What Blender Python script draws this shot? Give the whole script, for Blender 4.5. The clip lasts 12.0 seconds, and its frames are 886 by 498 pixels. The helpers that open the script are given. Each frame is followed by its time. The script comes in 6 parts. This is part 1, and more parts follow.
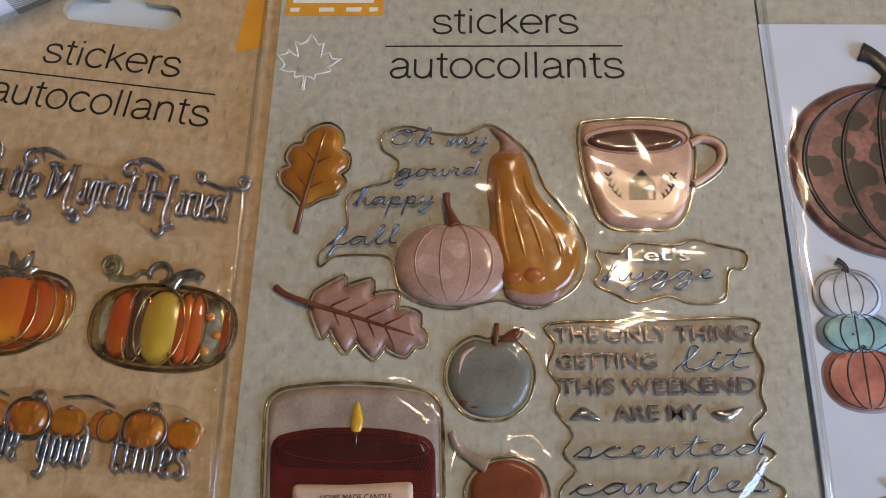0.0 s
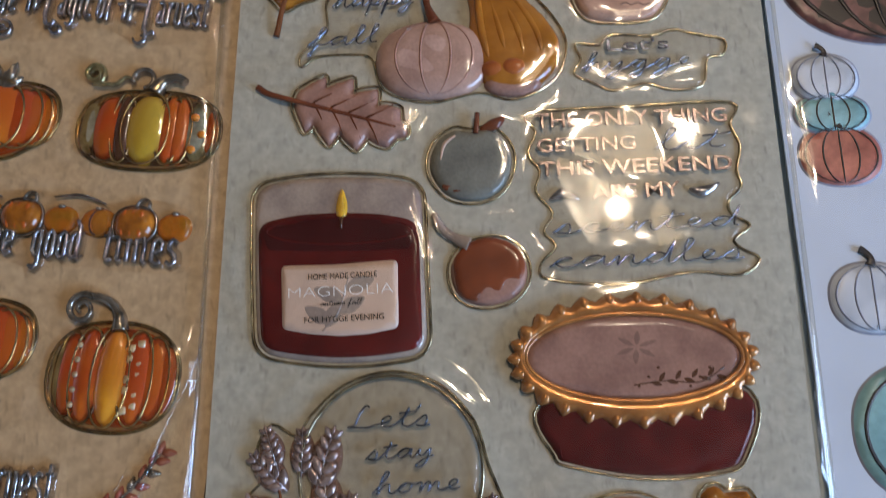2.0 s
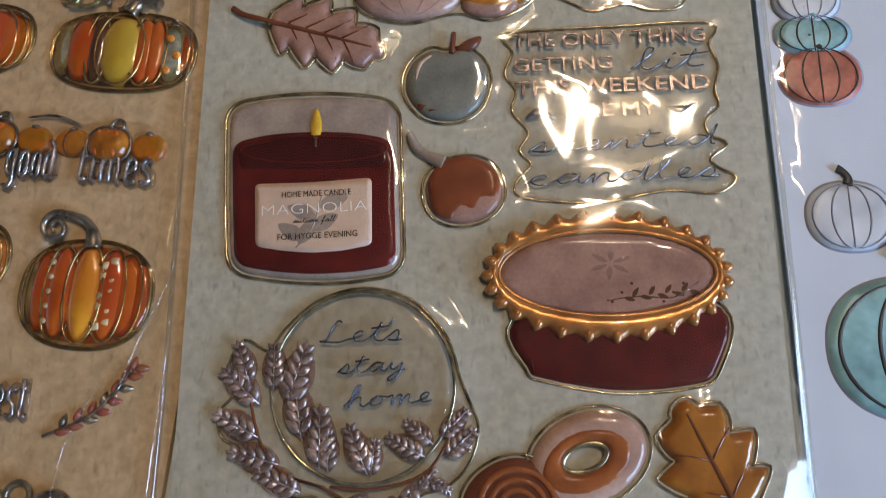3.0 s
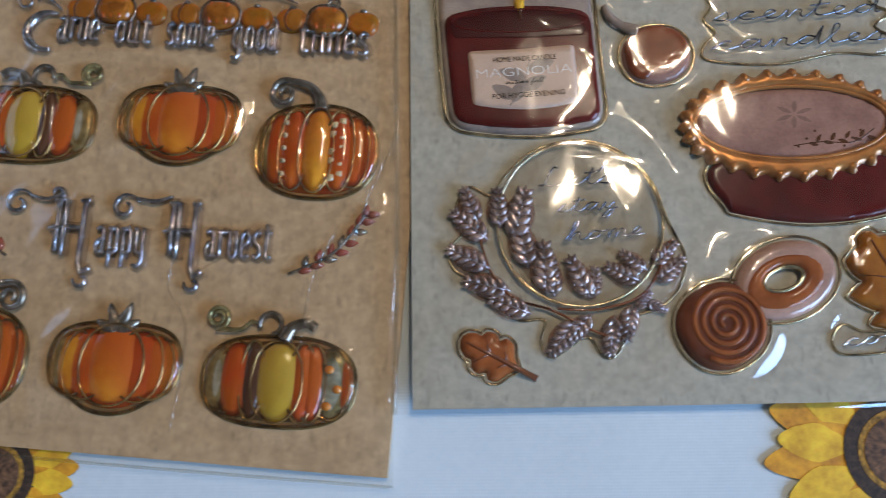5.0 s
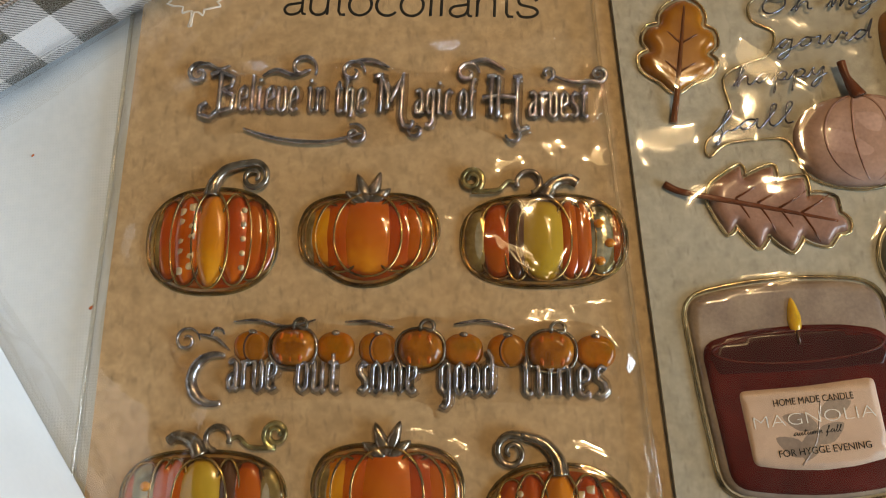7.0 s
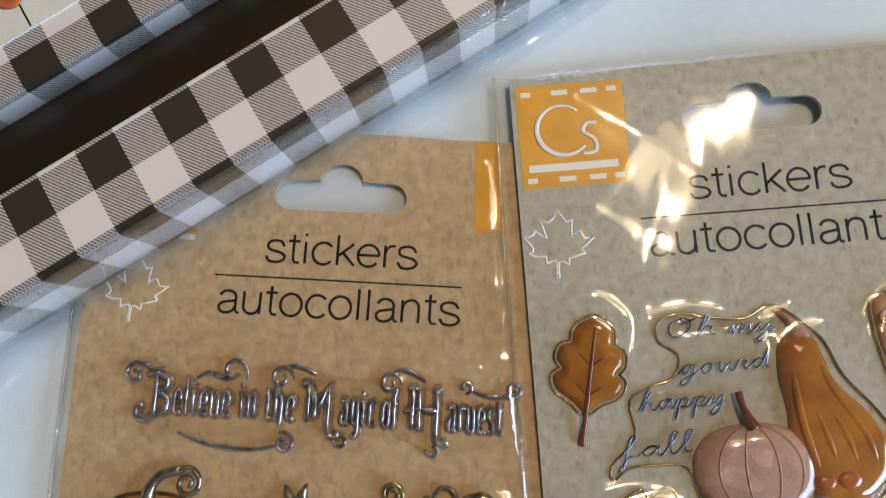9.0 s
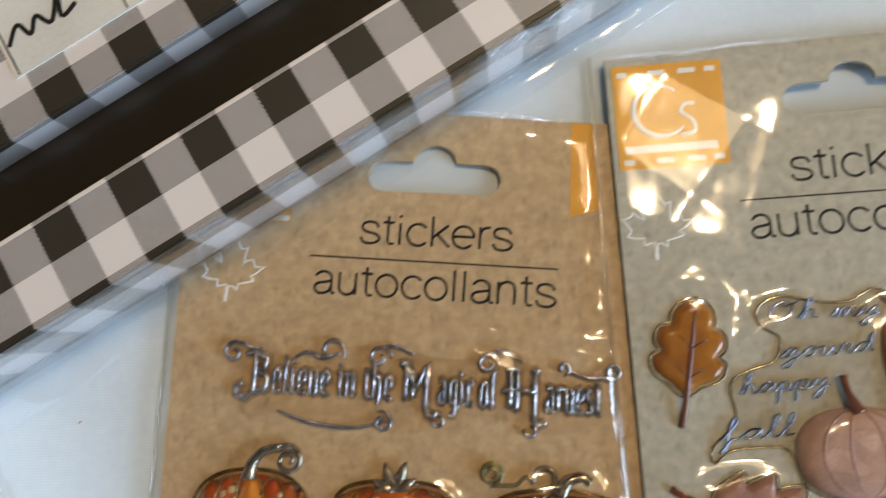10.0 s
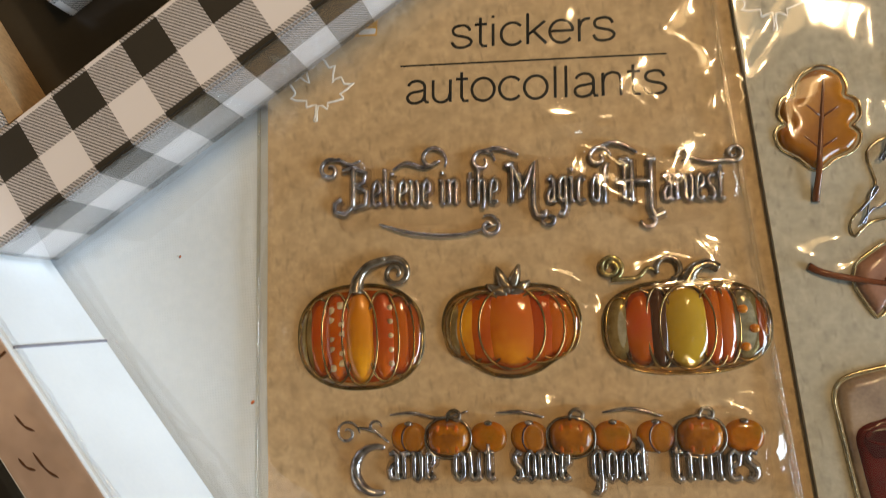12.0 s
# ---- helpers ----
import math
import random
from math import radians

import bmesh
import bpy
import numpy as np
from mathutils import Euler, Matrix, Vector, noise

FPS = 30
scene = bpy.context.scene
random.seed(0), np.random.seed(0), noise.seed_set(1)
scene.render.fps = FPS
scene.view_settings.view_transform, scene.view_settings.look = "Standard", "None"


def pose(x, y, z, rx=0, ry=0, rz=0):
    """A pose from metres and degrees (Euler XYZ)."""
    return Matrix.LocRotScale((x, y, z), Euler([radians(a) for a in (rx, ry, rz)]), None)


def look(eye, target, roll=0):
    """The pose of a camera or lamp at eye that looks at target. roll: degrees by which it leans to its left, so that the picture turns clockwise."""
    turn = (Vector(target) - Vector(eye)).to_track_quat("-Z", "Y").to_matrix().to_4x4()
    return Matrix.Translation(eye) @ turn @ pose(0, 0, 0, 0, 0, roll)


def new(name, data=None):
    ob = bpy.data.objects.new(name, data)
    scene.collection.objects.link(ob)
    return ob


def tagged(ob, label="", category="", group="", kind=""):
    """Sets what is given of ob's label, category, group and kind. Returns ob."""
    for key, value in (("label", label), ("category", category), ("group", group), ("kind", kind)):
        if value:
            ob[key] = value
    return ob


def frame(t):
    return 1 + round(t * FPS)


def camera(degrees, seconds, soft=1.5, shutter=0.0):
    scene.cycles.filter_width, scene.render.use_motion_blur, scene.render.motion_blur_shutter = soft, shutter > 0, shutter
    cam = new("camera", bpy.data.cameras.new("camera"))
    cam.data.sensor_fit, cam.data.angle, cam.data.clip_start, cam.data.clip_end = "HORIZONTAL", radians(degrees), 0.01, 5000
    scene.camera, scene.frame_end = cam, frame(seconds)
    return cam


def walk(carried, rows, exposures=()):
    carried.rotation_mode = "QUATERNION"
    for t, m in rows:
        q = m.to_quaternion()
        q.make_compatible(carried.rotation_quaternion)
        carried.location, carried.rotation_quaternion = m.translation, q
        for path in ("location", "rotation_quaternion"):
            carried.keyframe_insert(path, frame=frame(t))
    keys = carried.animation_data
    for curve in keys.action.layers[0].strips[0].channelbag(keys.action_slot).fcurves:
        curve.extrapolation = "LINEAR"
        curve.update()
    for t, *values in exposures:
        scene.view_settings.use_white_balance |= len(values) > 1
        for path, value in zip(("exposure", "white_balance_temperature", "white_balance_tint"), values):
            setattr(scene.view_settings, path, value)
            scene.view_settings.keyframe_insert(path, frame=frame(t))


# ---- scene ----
from mathutils import geometry

cam = camera(68.0, 12.0, soft=0.75, shutter=0.4)
walk(cam, [
    (0.0, pose(0.0482, 0.0894, 0.1446, 16.41, 1.92, 1.14)),
    (0.5, pose(0.0466, 0.0870, 0.1452, 16.18, 2.14, 0.72)),
    (1.0, pose(0.0509, 0.0828, 0.1470, 15.36, 2.47, 0.32)),
    (1.5, pose(0.0508, 0.0681, 0.1418, 14.27, 2.48, -0.04)),
    (2.0, pose(0.0526, 0.0537, 0.1376, 12.66, 2.41, -0.14)),
    (2.5, pose(0.0570, 0.0447, 0.1350, 11.69, 2.41, -0.04)),
    (2.7, pose(0.0583, 0.0435, 0.1335, 11.70, 2.71, 0.15)),
    (4.3, pose(0.0415, 0.0105, 0.1368, 12.28, 0.82, -0.26)),
    (4.5, pose(0.0303, 0.0091, 0.1388, 12.20, 1.36, -0.24)),
    (5.0, pose(0.0103, 0.0049, 0.1436, 11.72, 1.57, -0.70)),
    (5.5, pose(-0.0159, 0.0117, 0.1468, 11.47, 3.13, -1.53)),
    (6.0, pose(-0.0362, 0.0314, 0.1371, 12.03, 3.86, -2.76)),
    (6.5, pose(-0.0356, 0.0688, 0.1336, 12.94, 3.92, -3.59)),
    (6.7, pose(-0.0337, 0.0781, 0.1334, 12.29, 4.20, -3.85)),
    (8.3, pose(-0.0293, 0.1205, 0.1307, 9.18, 4.41, -3.94)),
    (8.5, pose(-0.0221, 0.1346, 0.1405, 9.44, 4.28, -4.01)),
    (9.0, pose(-0.0109, 0.1547, 0.1520, 9.40, 3.52, -3.74)),
    (9.5, pose(-0.0142, 0.1594, 0.1555, 8.89, 3.78, -3.43)),
    (10.0, pose(-0.0293, 0.1556, 0.1534, 7.91, 4.89, -3.35)),
    (10.5, pose(-0.0518, 0.1423, 0.1503, 5.97, 7.18, -3.31)),
    (11.0, pose(-0.0570, 0.1245, 0.1448, 5.08, 7.61, -4.61)),
    (11.5, pose(-0.0511, 0.1142, 0.1411, 4.43, 8.55, -6.09)),
    (12.0, pose(-0.0489, 0.1195, 0.1438, 5.32, 8.36, -6.83)),

], exposures=((0.0, 0.11, 6150, 15), (2.0, 0.06, 5600, 13), (2.5, 0.08, 5750, 13), (4.3, 0.04, 5950, 12), (5.0, 0.14, 5450, 11), (5.5, 0.13, 6600, 10), (5.9, 0.07, 7300, 10), (6.7, 0.08, 8000, 10), (8.5, 0.29, 6300, 9), (9.0, 0.28, 6250, 9), (10.0, 0.30, 6500, 8), (10.5, 0.24, 7450, 8), (11.0, 0.20, 7950, 9), (11.5, 0.18, 8200, 10), (12.0, 0.21, 7900, 10)))

# ---- world and lights ----
world = bpy.data.worlds.new("sky")
scene.world = world
world.use_nodes = True
wn = world.node_tree
sky = wn.nodes.new("ShaderNodeTexSky")
sky.sky_type, sky.sun_disc = 'NISHITA', False
sky.sun_elevation, sky.sun_rotation = radians(30), radians(100)
wn.nodes["Background"].inputs["Strength"].default_value = 0.12
wn.links.new(sky.outputs[0], wn.nodes["Background"].inputs[0])


def area_lamp(name, eye, target, sx, sy, watts, colour):
    data = bpy.data.lights.new(name, 'AREA')
    data.shape, data.size, data.size_y, data.energy, data.color = 'RECTANGLE', sx, sy, watts, colour
    ob = new(name, data)
    ob.matrix_world = look(eye, target)
    return ob


# daylight through the window opening beside the table
area_lamp("window_light", (2.0, -0.85, 0.68), (0.0, 0.05, 0.0), 1.6, 1.1, 82.0, (0.48, 0.71, 1.0))
# warm bulbs of the lamp over the table
for i in range(3):
    bx, by, bz = 0.36 + 0.12 * math.cos(i * 2.094 + 0.3), 0.52 + 0.12 * math.sin(i * 2.094 + 0.3), 1.08 + 0.02 * (i % 2)
    data = bpy.data.lights.new("bulb", 'AREA')
    data.shape, data.size, data.energy, data.color = 'DISK', 0.028, 2.15, (1.0, 0.74, 0.44)
    new("bulb_light", data).matrix_world = look((bx, by, bz), (0.0, 0.08, 0.0))
# added warm disc for a broad golden sheen; no lampshade is known
data = bpy.data.lights.new("sheen_disc", 'AREA')
data.shape, data.size, data.energy, data.color = 'DISK', 0.17, 0.26, (1.0, 0.70, 0.36)
new("sheen_disc_light", data).matrix_world = look((0.36, 0.52, 1.14), (0.0, 0.08, 0.0))
# added point light, a warm fill standing in for lamp glow on the ceiling
data = bpy.data.lights.new("warm_fill_glow", 'POINT')
data.energy, data.color, data.shadow_soft_size = 0.35, (1.0, 0.76, 0.48), 0.05
new("warm_fill_glow", data).location = (0.36, 0.52, 1.3)

# ---- materials ----


def material(name, colour, rough=0.5, metal=0.0, coat=0.0, vary=0.12, scale=120.0, fine=900.0, bump=0.05, second=None, sheen=0.0, specks=0.0):
    """A surface with grain at two scales; second: another colour that shows in patches."""
    m = bpy.data.materials.new(name)
    m.use_nodes = True
    n, l = m.node_tree.nodes, m.node_tree.links
    b = n["Principled BSDF"]
    b.inputs["Roughness"].default_value, b.inputs["Metallic"].default_value = rough, metal
    b.inputs["Coat Weight"].default_value, b.inputs["Coat Roughness"].default_value = coat, 0.04
    if coat >= 1.0:
        b.inputs["Specular IOR Level"].default_value = 0.1
    if sheen:
        b.inputs["Sheen Weight"].default_value = sheen
    pos = n.new("ShaderNodeTexCoord")
    coarse, grain = n.new("ShaderNodeTexNoise"), n.new("ShaderNodeTexNoise")
    coarse.inputs["Scale"].default_value, grain.inputs["Scale"].default_value = scale, fine
    coarse.inputs["Detail"].default_value = grain.inputs["Detail"].default_value = 4.0
    for t in (coarse, grain):
        l.new(pos.outputs["Object"], t.inputs["Vector"])
    ramp = n.new("ShaderNodeValToRGB")
    dark = tuple(c * (1 - vary * 2) for c in (second or colour))
    light = tuple(min(1.0, c * (1 + vary)) for c in colour)
    ramp.color_ramp.elements[0].position, ramp.color_ramp.elements[1].position = 0.32, 0.68
    ramp.color_ramp.elements[0].color, ramp.color_ramp.elements[1].color = (*dark, 1), (*light, 1)
    mix = n.new("ShaderNodeMix")
    mix.data_type, mix.blend_type = 'RGBA', 'OVERLAY'
    mix.inputs["Factor"].default_value = min(1.0, vary * 2.5)
    l.new(coarse.outputs["Fac"], ramp.inputs["Fac"])
    l.new(ramp.outputs["Color"], mix.inputs["A"])
    l.new(grain.outputs["Fac"], mix.inputs["B"])
    out = mix.outputs["Result"]
    if specks:
        fibre, sp, cut, dk = n.new("ShaderNodeMapping"), n.new("ShaderNodeTexNoise"), n.new("ShaderNodeValToRGB"), n.new("ShaderNodeMix")
        fibre.inputs["Scale"].default_value = (1.0, 0.35, 1.0)
        sp.inputs["Scale"].default_value, sp.inputs["Detail"].default_value = 800.0, 6.0
        cut.color_ramp.elements[0].position, cut.color_ramp.elements[1].position = 0.26, 0.42
        cut.color_ramp.elements[0].color, cut.color_ramp.elements[1].color = (1 - specks,) * 3 + (1,), (1, 1, 1, 1)
        dk.data_type, dk.blend_type = 'RGBA', 'MULTIPLY'
        dk.inputs["Factor"].default_value = 1.0
        l.new(pos.outputs["Object"], fibre.inputs["Vector"])
        l.new(fibre.outputs["Vector"], sp.inputs["Vector"])
        l.new(sp.outputs["Fac"], cut.inputs["Fac"])
        l.new(out, dk.inputs["A"])
        l.new(cut.outputs["Color"], dk.inputs["B"])
        out = dk.outputs["Result"]
    l.new(out, b.inputs["Base Color"])
    if bump:
        bp = n.new("ShaderNodeBump")
        bp.inputs["Strength"].default_value, bp.inputs["Distance"].default_value = bump, 0.0004
        l.new(grain.outputs["Fac"], bp.inputs["Height"])
        l.new(bp.outputs["Normal"], b.inputs["Normal"])
    return m


def clear(name, tint=(1, 1, 1), ior=1.45, rough=0.03, ripple=0.0, scale=60.0, body=0.0, stretch=(1, 1, 1), deep=0.002, faces=1):
    """A clear thin plastic: see-through, with a Fresnel gloss and fine ripples; body: how milky it is; faces: how many faces reflect."""
    m = bpy.data.materials.new(name)
    m.use_nodes = True
    n, l = m.node_tree.nodes, m.node_tree.links
    n.remove(n["Principled BSDF"])
    see, gloss, fres, mix = (n.new("ShaderNodeBsdfTransparent"), n.new("ShaderNodeBsdfGlossy"), n.new("ShaderNodeLayerWeight"), n.new("ShaderNodeMixShader"))
    see.inputs["Color"].default_value = (*tint, 1)
    gloss.inputs["Roughness"].default_value = rough
    fres.inputs["Blend"].default_value = 0.5
    f0 = faces * ((ior - 1) / (ior + 1)) ** 2
    steep, part_, amount = n.new("ShaderNodeMath"), n.new("ShaderNodeMath"), n.new("ShaderNodeMath")
    steep.operation, part_.operation, amount.operation = 'POWER', 'MULTIPLY', 'ADD'
    steep.inputs[1].default_value, part_.inputs[1].default_value, amount.inputs[1].default_value = 4.0, 1 - f0, f0
    l.new(fres.outputs["Facing"], steep.inputs[0])
    l.new(steep.outputs[0], part_.inputs[0])
    l.new(part_.outputs[0], amount.inputs[0])
    if ripple:
        pos, mp, nz, bp = n.new("ShaderNodeTexCoord"), n.new("ShaderNodeMapping"), n.new("ShaderNodeTexNoise"), n.new("ShaderNodeBump")
        mp.inputs["Scale"].default_value = stretch
        nz.inputs["Scale"].default_value, nz.inputs["Detail"].default_value = scale, 2.0
        bp.inputs["Strength"].default_value, bp.inputs["Distance"].default_value = ripple, deep
        l.new(pos.outputs["Object"], mp.inputs["Vector"])
        l.new(mp.outputs["Vector"], nz.inputs["Vector"])
        l.new(nz.outputs["Fac"], bp.inputs["Height"])
        l.new(bp.outputs["Normal"], gloss.inputs["Normal"])
        l.new(bp.outputs["Normal"], fres.inputs["Normal"])
    under = see
    if body:
        dif, mb = n.new("ShaderNodeBsdfDiffuse"), n.new("ShaderNodeMixShader")
        dif.inputs["Color"].default_value = (*tint, 1)
        mb.inputs["Fac"].default_value = body
        l.new(see.outputs[0], mb.inputs[1])
        l.new(dif.outputs[0], mb.inputs[2])
        under = mb
    l.new(amount.outputs[0], mix.inputs["Fac"])
    l.new(under.outputs[0], mix.inputs[1])
    l.new(gloss.outputs[0], mix.inputs[2])
    l.new(mix.outputs[0], n["Material Output"].inputs["Surface"])
    return m


def plaid_material(name, cell):
    """Buffalo plaid print on UVs in metres: dark and light squares, twill hatching where one band crosses none."""
    m = bpy.data.materials.new(name)
    m.use_nodes = True
    n, l = m.node_tree.nodes, m.node_tree.links
    b = n["Principled BSDF"]
    b.inputs["Roughness"].default_value = 0.38
    b.inputs["Coat Weight"].default_value, b.inputs["Coat Roughness"].default_value = 0.5, 0.12
    uv, sep = n.new("ShaderNodeUVMap"), n.new("ShaderNodeSeparateXYZ")
    l.new(uv.outputs[0], sep.inputs[0])

    def calc(op, a, c):
        k = n.new("ShaderNodeMath")
        k.operation = op
        for slot, v in ((0, a), (1, c)):
            if isinstance(v, (int, float)):
                k.inputs[slot].default_value = v
            else:
                l.new(v, k.inputs[slot])
        return k.outputs[0]

    def band(o, width):
        return calc('LESS_THAN', calc('FLOORED_MODULO', o, 2 * width), width)

    bu, bv = band(sep.outputs["X"], cell), band(sep.outputs["Y"], cell)
    both = calc('MULTIPLY', bu, bv)
    one = calc('SUBTRACT', calc('ADD', bu, bv), calc('MULTIPLY', both, 2))
    twill = band(calc('ADD', sep.outputs["X"], calc('MULTIPLY', sep.outputs["Y"], 0.7)), 0.0004)
    dark = calc('ADD', both, calc('MULTIPLY', one, calc('ADD', calc('MULTIPLY', twill, 0.6), 0.25)))
    noise_t, mix = n.new("ShaderNodeTexNoise"), n.new("ShaderNodeMix")
    noise_t.inputs["Scale"].default_value = 300
    mix.data_type = 'RGBA'
    mix.inputs["A"].default_value, mix.inputs["B"].default_value = (0.70, 0.635, 0.61, 1), (0.034, 0.027, 0.019, 1)
    l.new(dark, mix.inputs["Factor"])
    l.new(mix.outputs["Result"], b.inputs["Base Color"])
    bp = n.new("ShaderNodeBump")
    bp.inputs["Strength"].default_value, bp.inputs["Distance"].default_value = 0.06, 0.001
    l.new(noise_t.outputs["Fac"], bp.inputs["Height"])
    l.new(bp.outputs["Normal"], b.inputs["Normal"])
    return m


def cloth_material():
    m = material("white_cloth", (0.57, 0.63, 0.68), 0.85, vary=0.04, scale=14, fine=500, bump=0.0, sheen=0.2)
    n, l = m.node_tree.nodes, m.node_tree.links
    pos, wa, wb, add, bp = (n.new("ShaderNodeTexCoord"), n.new("ShaderNodeTexWave"), n.new("ShaderNodeTexWave"), n.new("ShaderNodeMath"), n.new("ShaderNodeBump"))
    wa.bands_direction, wb.bands_direction = 'X', 'Y'
    for w in (wa, wb):
        w.inputs["Scale"].default_value, w.inputs["Distortion"].default_value = 480.0, 0.8
        l.new(pos.outputs["Object"], w.inputs["Vector"])
    add.operation = 'MULTIPLY'
    l.new(wa.outputs["Fac"], add.inputs[0])
    l.new(wb.outputs["Fac"], add.inputs[1])
    bp.inputs["Strength"].default_value, bp.inputs["Distance"].default_value = 0.13, 0.0004
    l.new(add.outputs[0], bp.inputs["Height"])
    l.new(bp.outputs["Normal"], n["Principled BSDF"].inputs["Normal"])
    return m


def gel(name, colour, second=None, vary=0.10, rough=0.16, scale=150.0, metal=0.0):
    return material(name, colour, rough, metal, 1.0, vary, scale, 1400.0, 0.02, second)


def bleed(mat, tint, lean):
    """Lets a second colour run in from one side of the sticker, with a wavering edge: print tint and the gel's inner
    glow in one.
    """
    n, l = mat.node_tree.nodes, mat.node_tree.links
    b = n["Principled BSDF"]
    old = b.inputs["Base Color"].links[0].from_socket
    pos, sep, nz, mx, ramp = n.new("ShaderNodeTexCoord"), n.new("ShaderNodeSeparateXYZ"), n.new("ShaderNodeTexNoise"), n.new("ShaderNodeMix"), n.new("ShaderNodeMapRange")
    nz.inputs["Scale"].default_value, nz.inputs["Detail"].default_value = 160.0, 1.0
    add, mul = n.new("ShaderNodeMath"), n.new("ShaderNodeMath")
    add.operation, mul.operation = 'MULTIPLY_ADD', 'MULTIPLY_ADD'
    l.new(pos.outputs["Object"], sep.inputs[0])
    l.new(pos.outputs["Object"], nz.inputs["Vector"])
    l.new(sep.outputs["X"], add.inputs[0])
    add.inputs[1].default_value = lean
    l.new(sep.outputs["Y"], add.inputs[2])
    l.new(nz.outputs["Fac"], mul.inputs[0])
    mul.inputs[1].default_value = 0.012
    l.new(add.outputs[0], mul.inputs[2])
    ramp.inputs["From Min"].default_value, ramp.inputs["From Max"].default_value = -0.001, 0.013
    ramp.interpolation_type = 'SMOOTHSTEP'
    l.new(mul.outputs[0], ramp.inputs["Value"])
    mx.data_type = 'RGBA'
    mx.inputs["B"].default_value = (*tint, 1)
    l.new(ramp.outputs[0], mx.inputs["Factor"])
    l.new(old, mx.inputs["A"])
    l.new(mx.outputs["Result"], b.inputs["Base Color"])


KRAFT_A = material("brown_kraft_card", (0.54, 0.385, 0.225), 0.62, vary=0.06, scale=420, fine=1300, bump=0.10, second=(0.49, 0.345, 0.195), specks=0.30)
KRAFT_B = material("grey_kraft_card", (0.45, 0.42, 0.34), 0.62, vary=0.06, scale=420, fine=1300, bump=0.10, second=(0.41, 0.385, 0.31), specks=0.30)
WHITE_CARD = material("white_card", (0.60, 0.65, 0.76), 0.5, vary=0.03, scale=60, fine=700, bump=0.04)
BLACK_INK = material("black_ink", (0.018, 0.016, 0.014), 0.5, vary=0.05)
WHITE_INK = material("white_ink", (0.80, 0.78, 0.75), 0.5, vary=0.04)
ORANGE_INK = material("orange_ink", (0.72, 0.33, 0.015), 0.5, vary=0.06)
RUST_INK = material("rust_ink", (0.46, 0.11, 0.03), 0.5, vary=0.08)
CLOTH = cloth_material()
FILM = clear("clear_film", ior=1.5, rough=0.06, ripple=0.15, scale=42.0, stretch=(1.0, 0.5, 1.0), deep=0.0045, faces=2)
FILM_A = clear("clear_film_crumpled", (0.98, 0.97, 0.95), ior=1.53, rough=0.06, ripple=0.26, scale=36.0, stretch=(1.0, 0.55, 1.0), deep=0.006, faces=2)
WRAP = clear("clear_wrap", (1.0, 1.0, 1.0), ior=1.5, faces=2, rough=0.05, ripple=0.4, scale=30.0, stretch=(0.5, 1.6, 1))
# gold and dark patches stand in for gleam and refraction at clear edges
GLINT_RIM = material("gold_glint_rim", (0.66, 0.54, 0.32), 0.17, 0.85, 0.5, vary=0.2, scale=230, fine=1500, bump=0.08, second=(0.16, 0.11, 0.05))
CLEAR_FOOT = clear("clear_gel_foot", (0.86, 0.84, 0.83), ior=1.6, rough=0.08, ripple=0.5, scale=300.0, deep=0.001, faces=2)
FOLD = clear("film_fold", (0.95, 0.94, 0.90), ior=1.6, rough=0.09, ripple=0.4, scale=90.0, faces=2)
SILVER_GEL = material("silvery_gel", (0.66, 0.62, 0.63), 0.2, 0.92, 0.3, vary=0.15, scale=500, fine=700, bump=0.6, second=(0.26, 0.23, 0.23))
BRONZE = material("bronze_gel_lettering", (0.20, 0.14, 0.12), 0.2, 0.35, 0.3, vary=0.2, scale=500, fine=900, bump=0.2, second=(0.10, 0.06, 0.05))
INK_GEL = material("dark_gel_lettering", (0.24, 0.25, 0.31), 0.14, 0.85, 0.5, vary=0.2, scale=500, fine=900, bump=0.2, second=(0.06, 0.06, 0.08))
LEAF_ORANGE = gel("amber_leaf_gel", (0.50, 0.19, 0.015), (0.40, 0.13, 0.01))
LEAF_VEIN = gel("brown_vein_gel", (0.16, 0.05, 0.015))
GOURD = gel("orange_gourd_gel", (0.52, 0.20, 0.02), (0.42, 0.14, 0.012))
BLUSH = gel("blush_gel", (0.48, 0.30, 0.23), (0.44, 0.26, 0.2))
BLUSH_DARK = gel("dusky_blush_gel", (0.36, 0.20, 0.15), (0.32, 0.17, 0.13))
BROWN = gel("brown_gel", (0.17, 0.05, 0.02), (0.13, 0.035, 0.015))
RUST = gel("rust_gel", (0.33, 0.10, 0.025), (0.28, 0.08, 0.02))
COFFEE = gel("coffee_gel", (0.10, 0.035, 0.02))
MUG = gel("peach_gel", (0.60, 0.36, 0.25), (0.56, 0.33, 0.23))
GREY = gel("grey_gel", (0.20, 0.19, 0.155), (0.18, 0.17, 0.14))
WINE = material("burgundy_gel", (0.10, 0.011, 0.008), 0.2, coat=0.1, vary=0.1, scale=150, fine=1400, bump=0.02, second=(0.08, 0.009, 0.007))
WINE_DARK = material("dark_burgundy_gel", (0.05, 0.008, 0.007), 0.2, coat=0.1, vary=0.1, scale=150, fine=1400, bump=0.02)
GLASSY = gel("smoky_glass_gel", (0.36, 0.28, 0.22), (0.32, 0.24, 0.2))
LABEL = material("cream_label_gel", (0.60, 0.42, 0.31), 0.5, coat=0.08, vary=0.06, scale=200, fine=1400, bump=0.02)
FLAME = gel("yellow_flame_gel", (0.75, 0.42, 0.03))
CRUST = gel("copper_crust_gel", (0.48, 0.21, 0.055), (0.38, 0.14, 0.03), metal=0.35, rough=0.25)
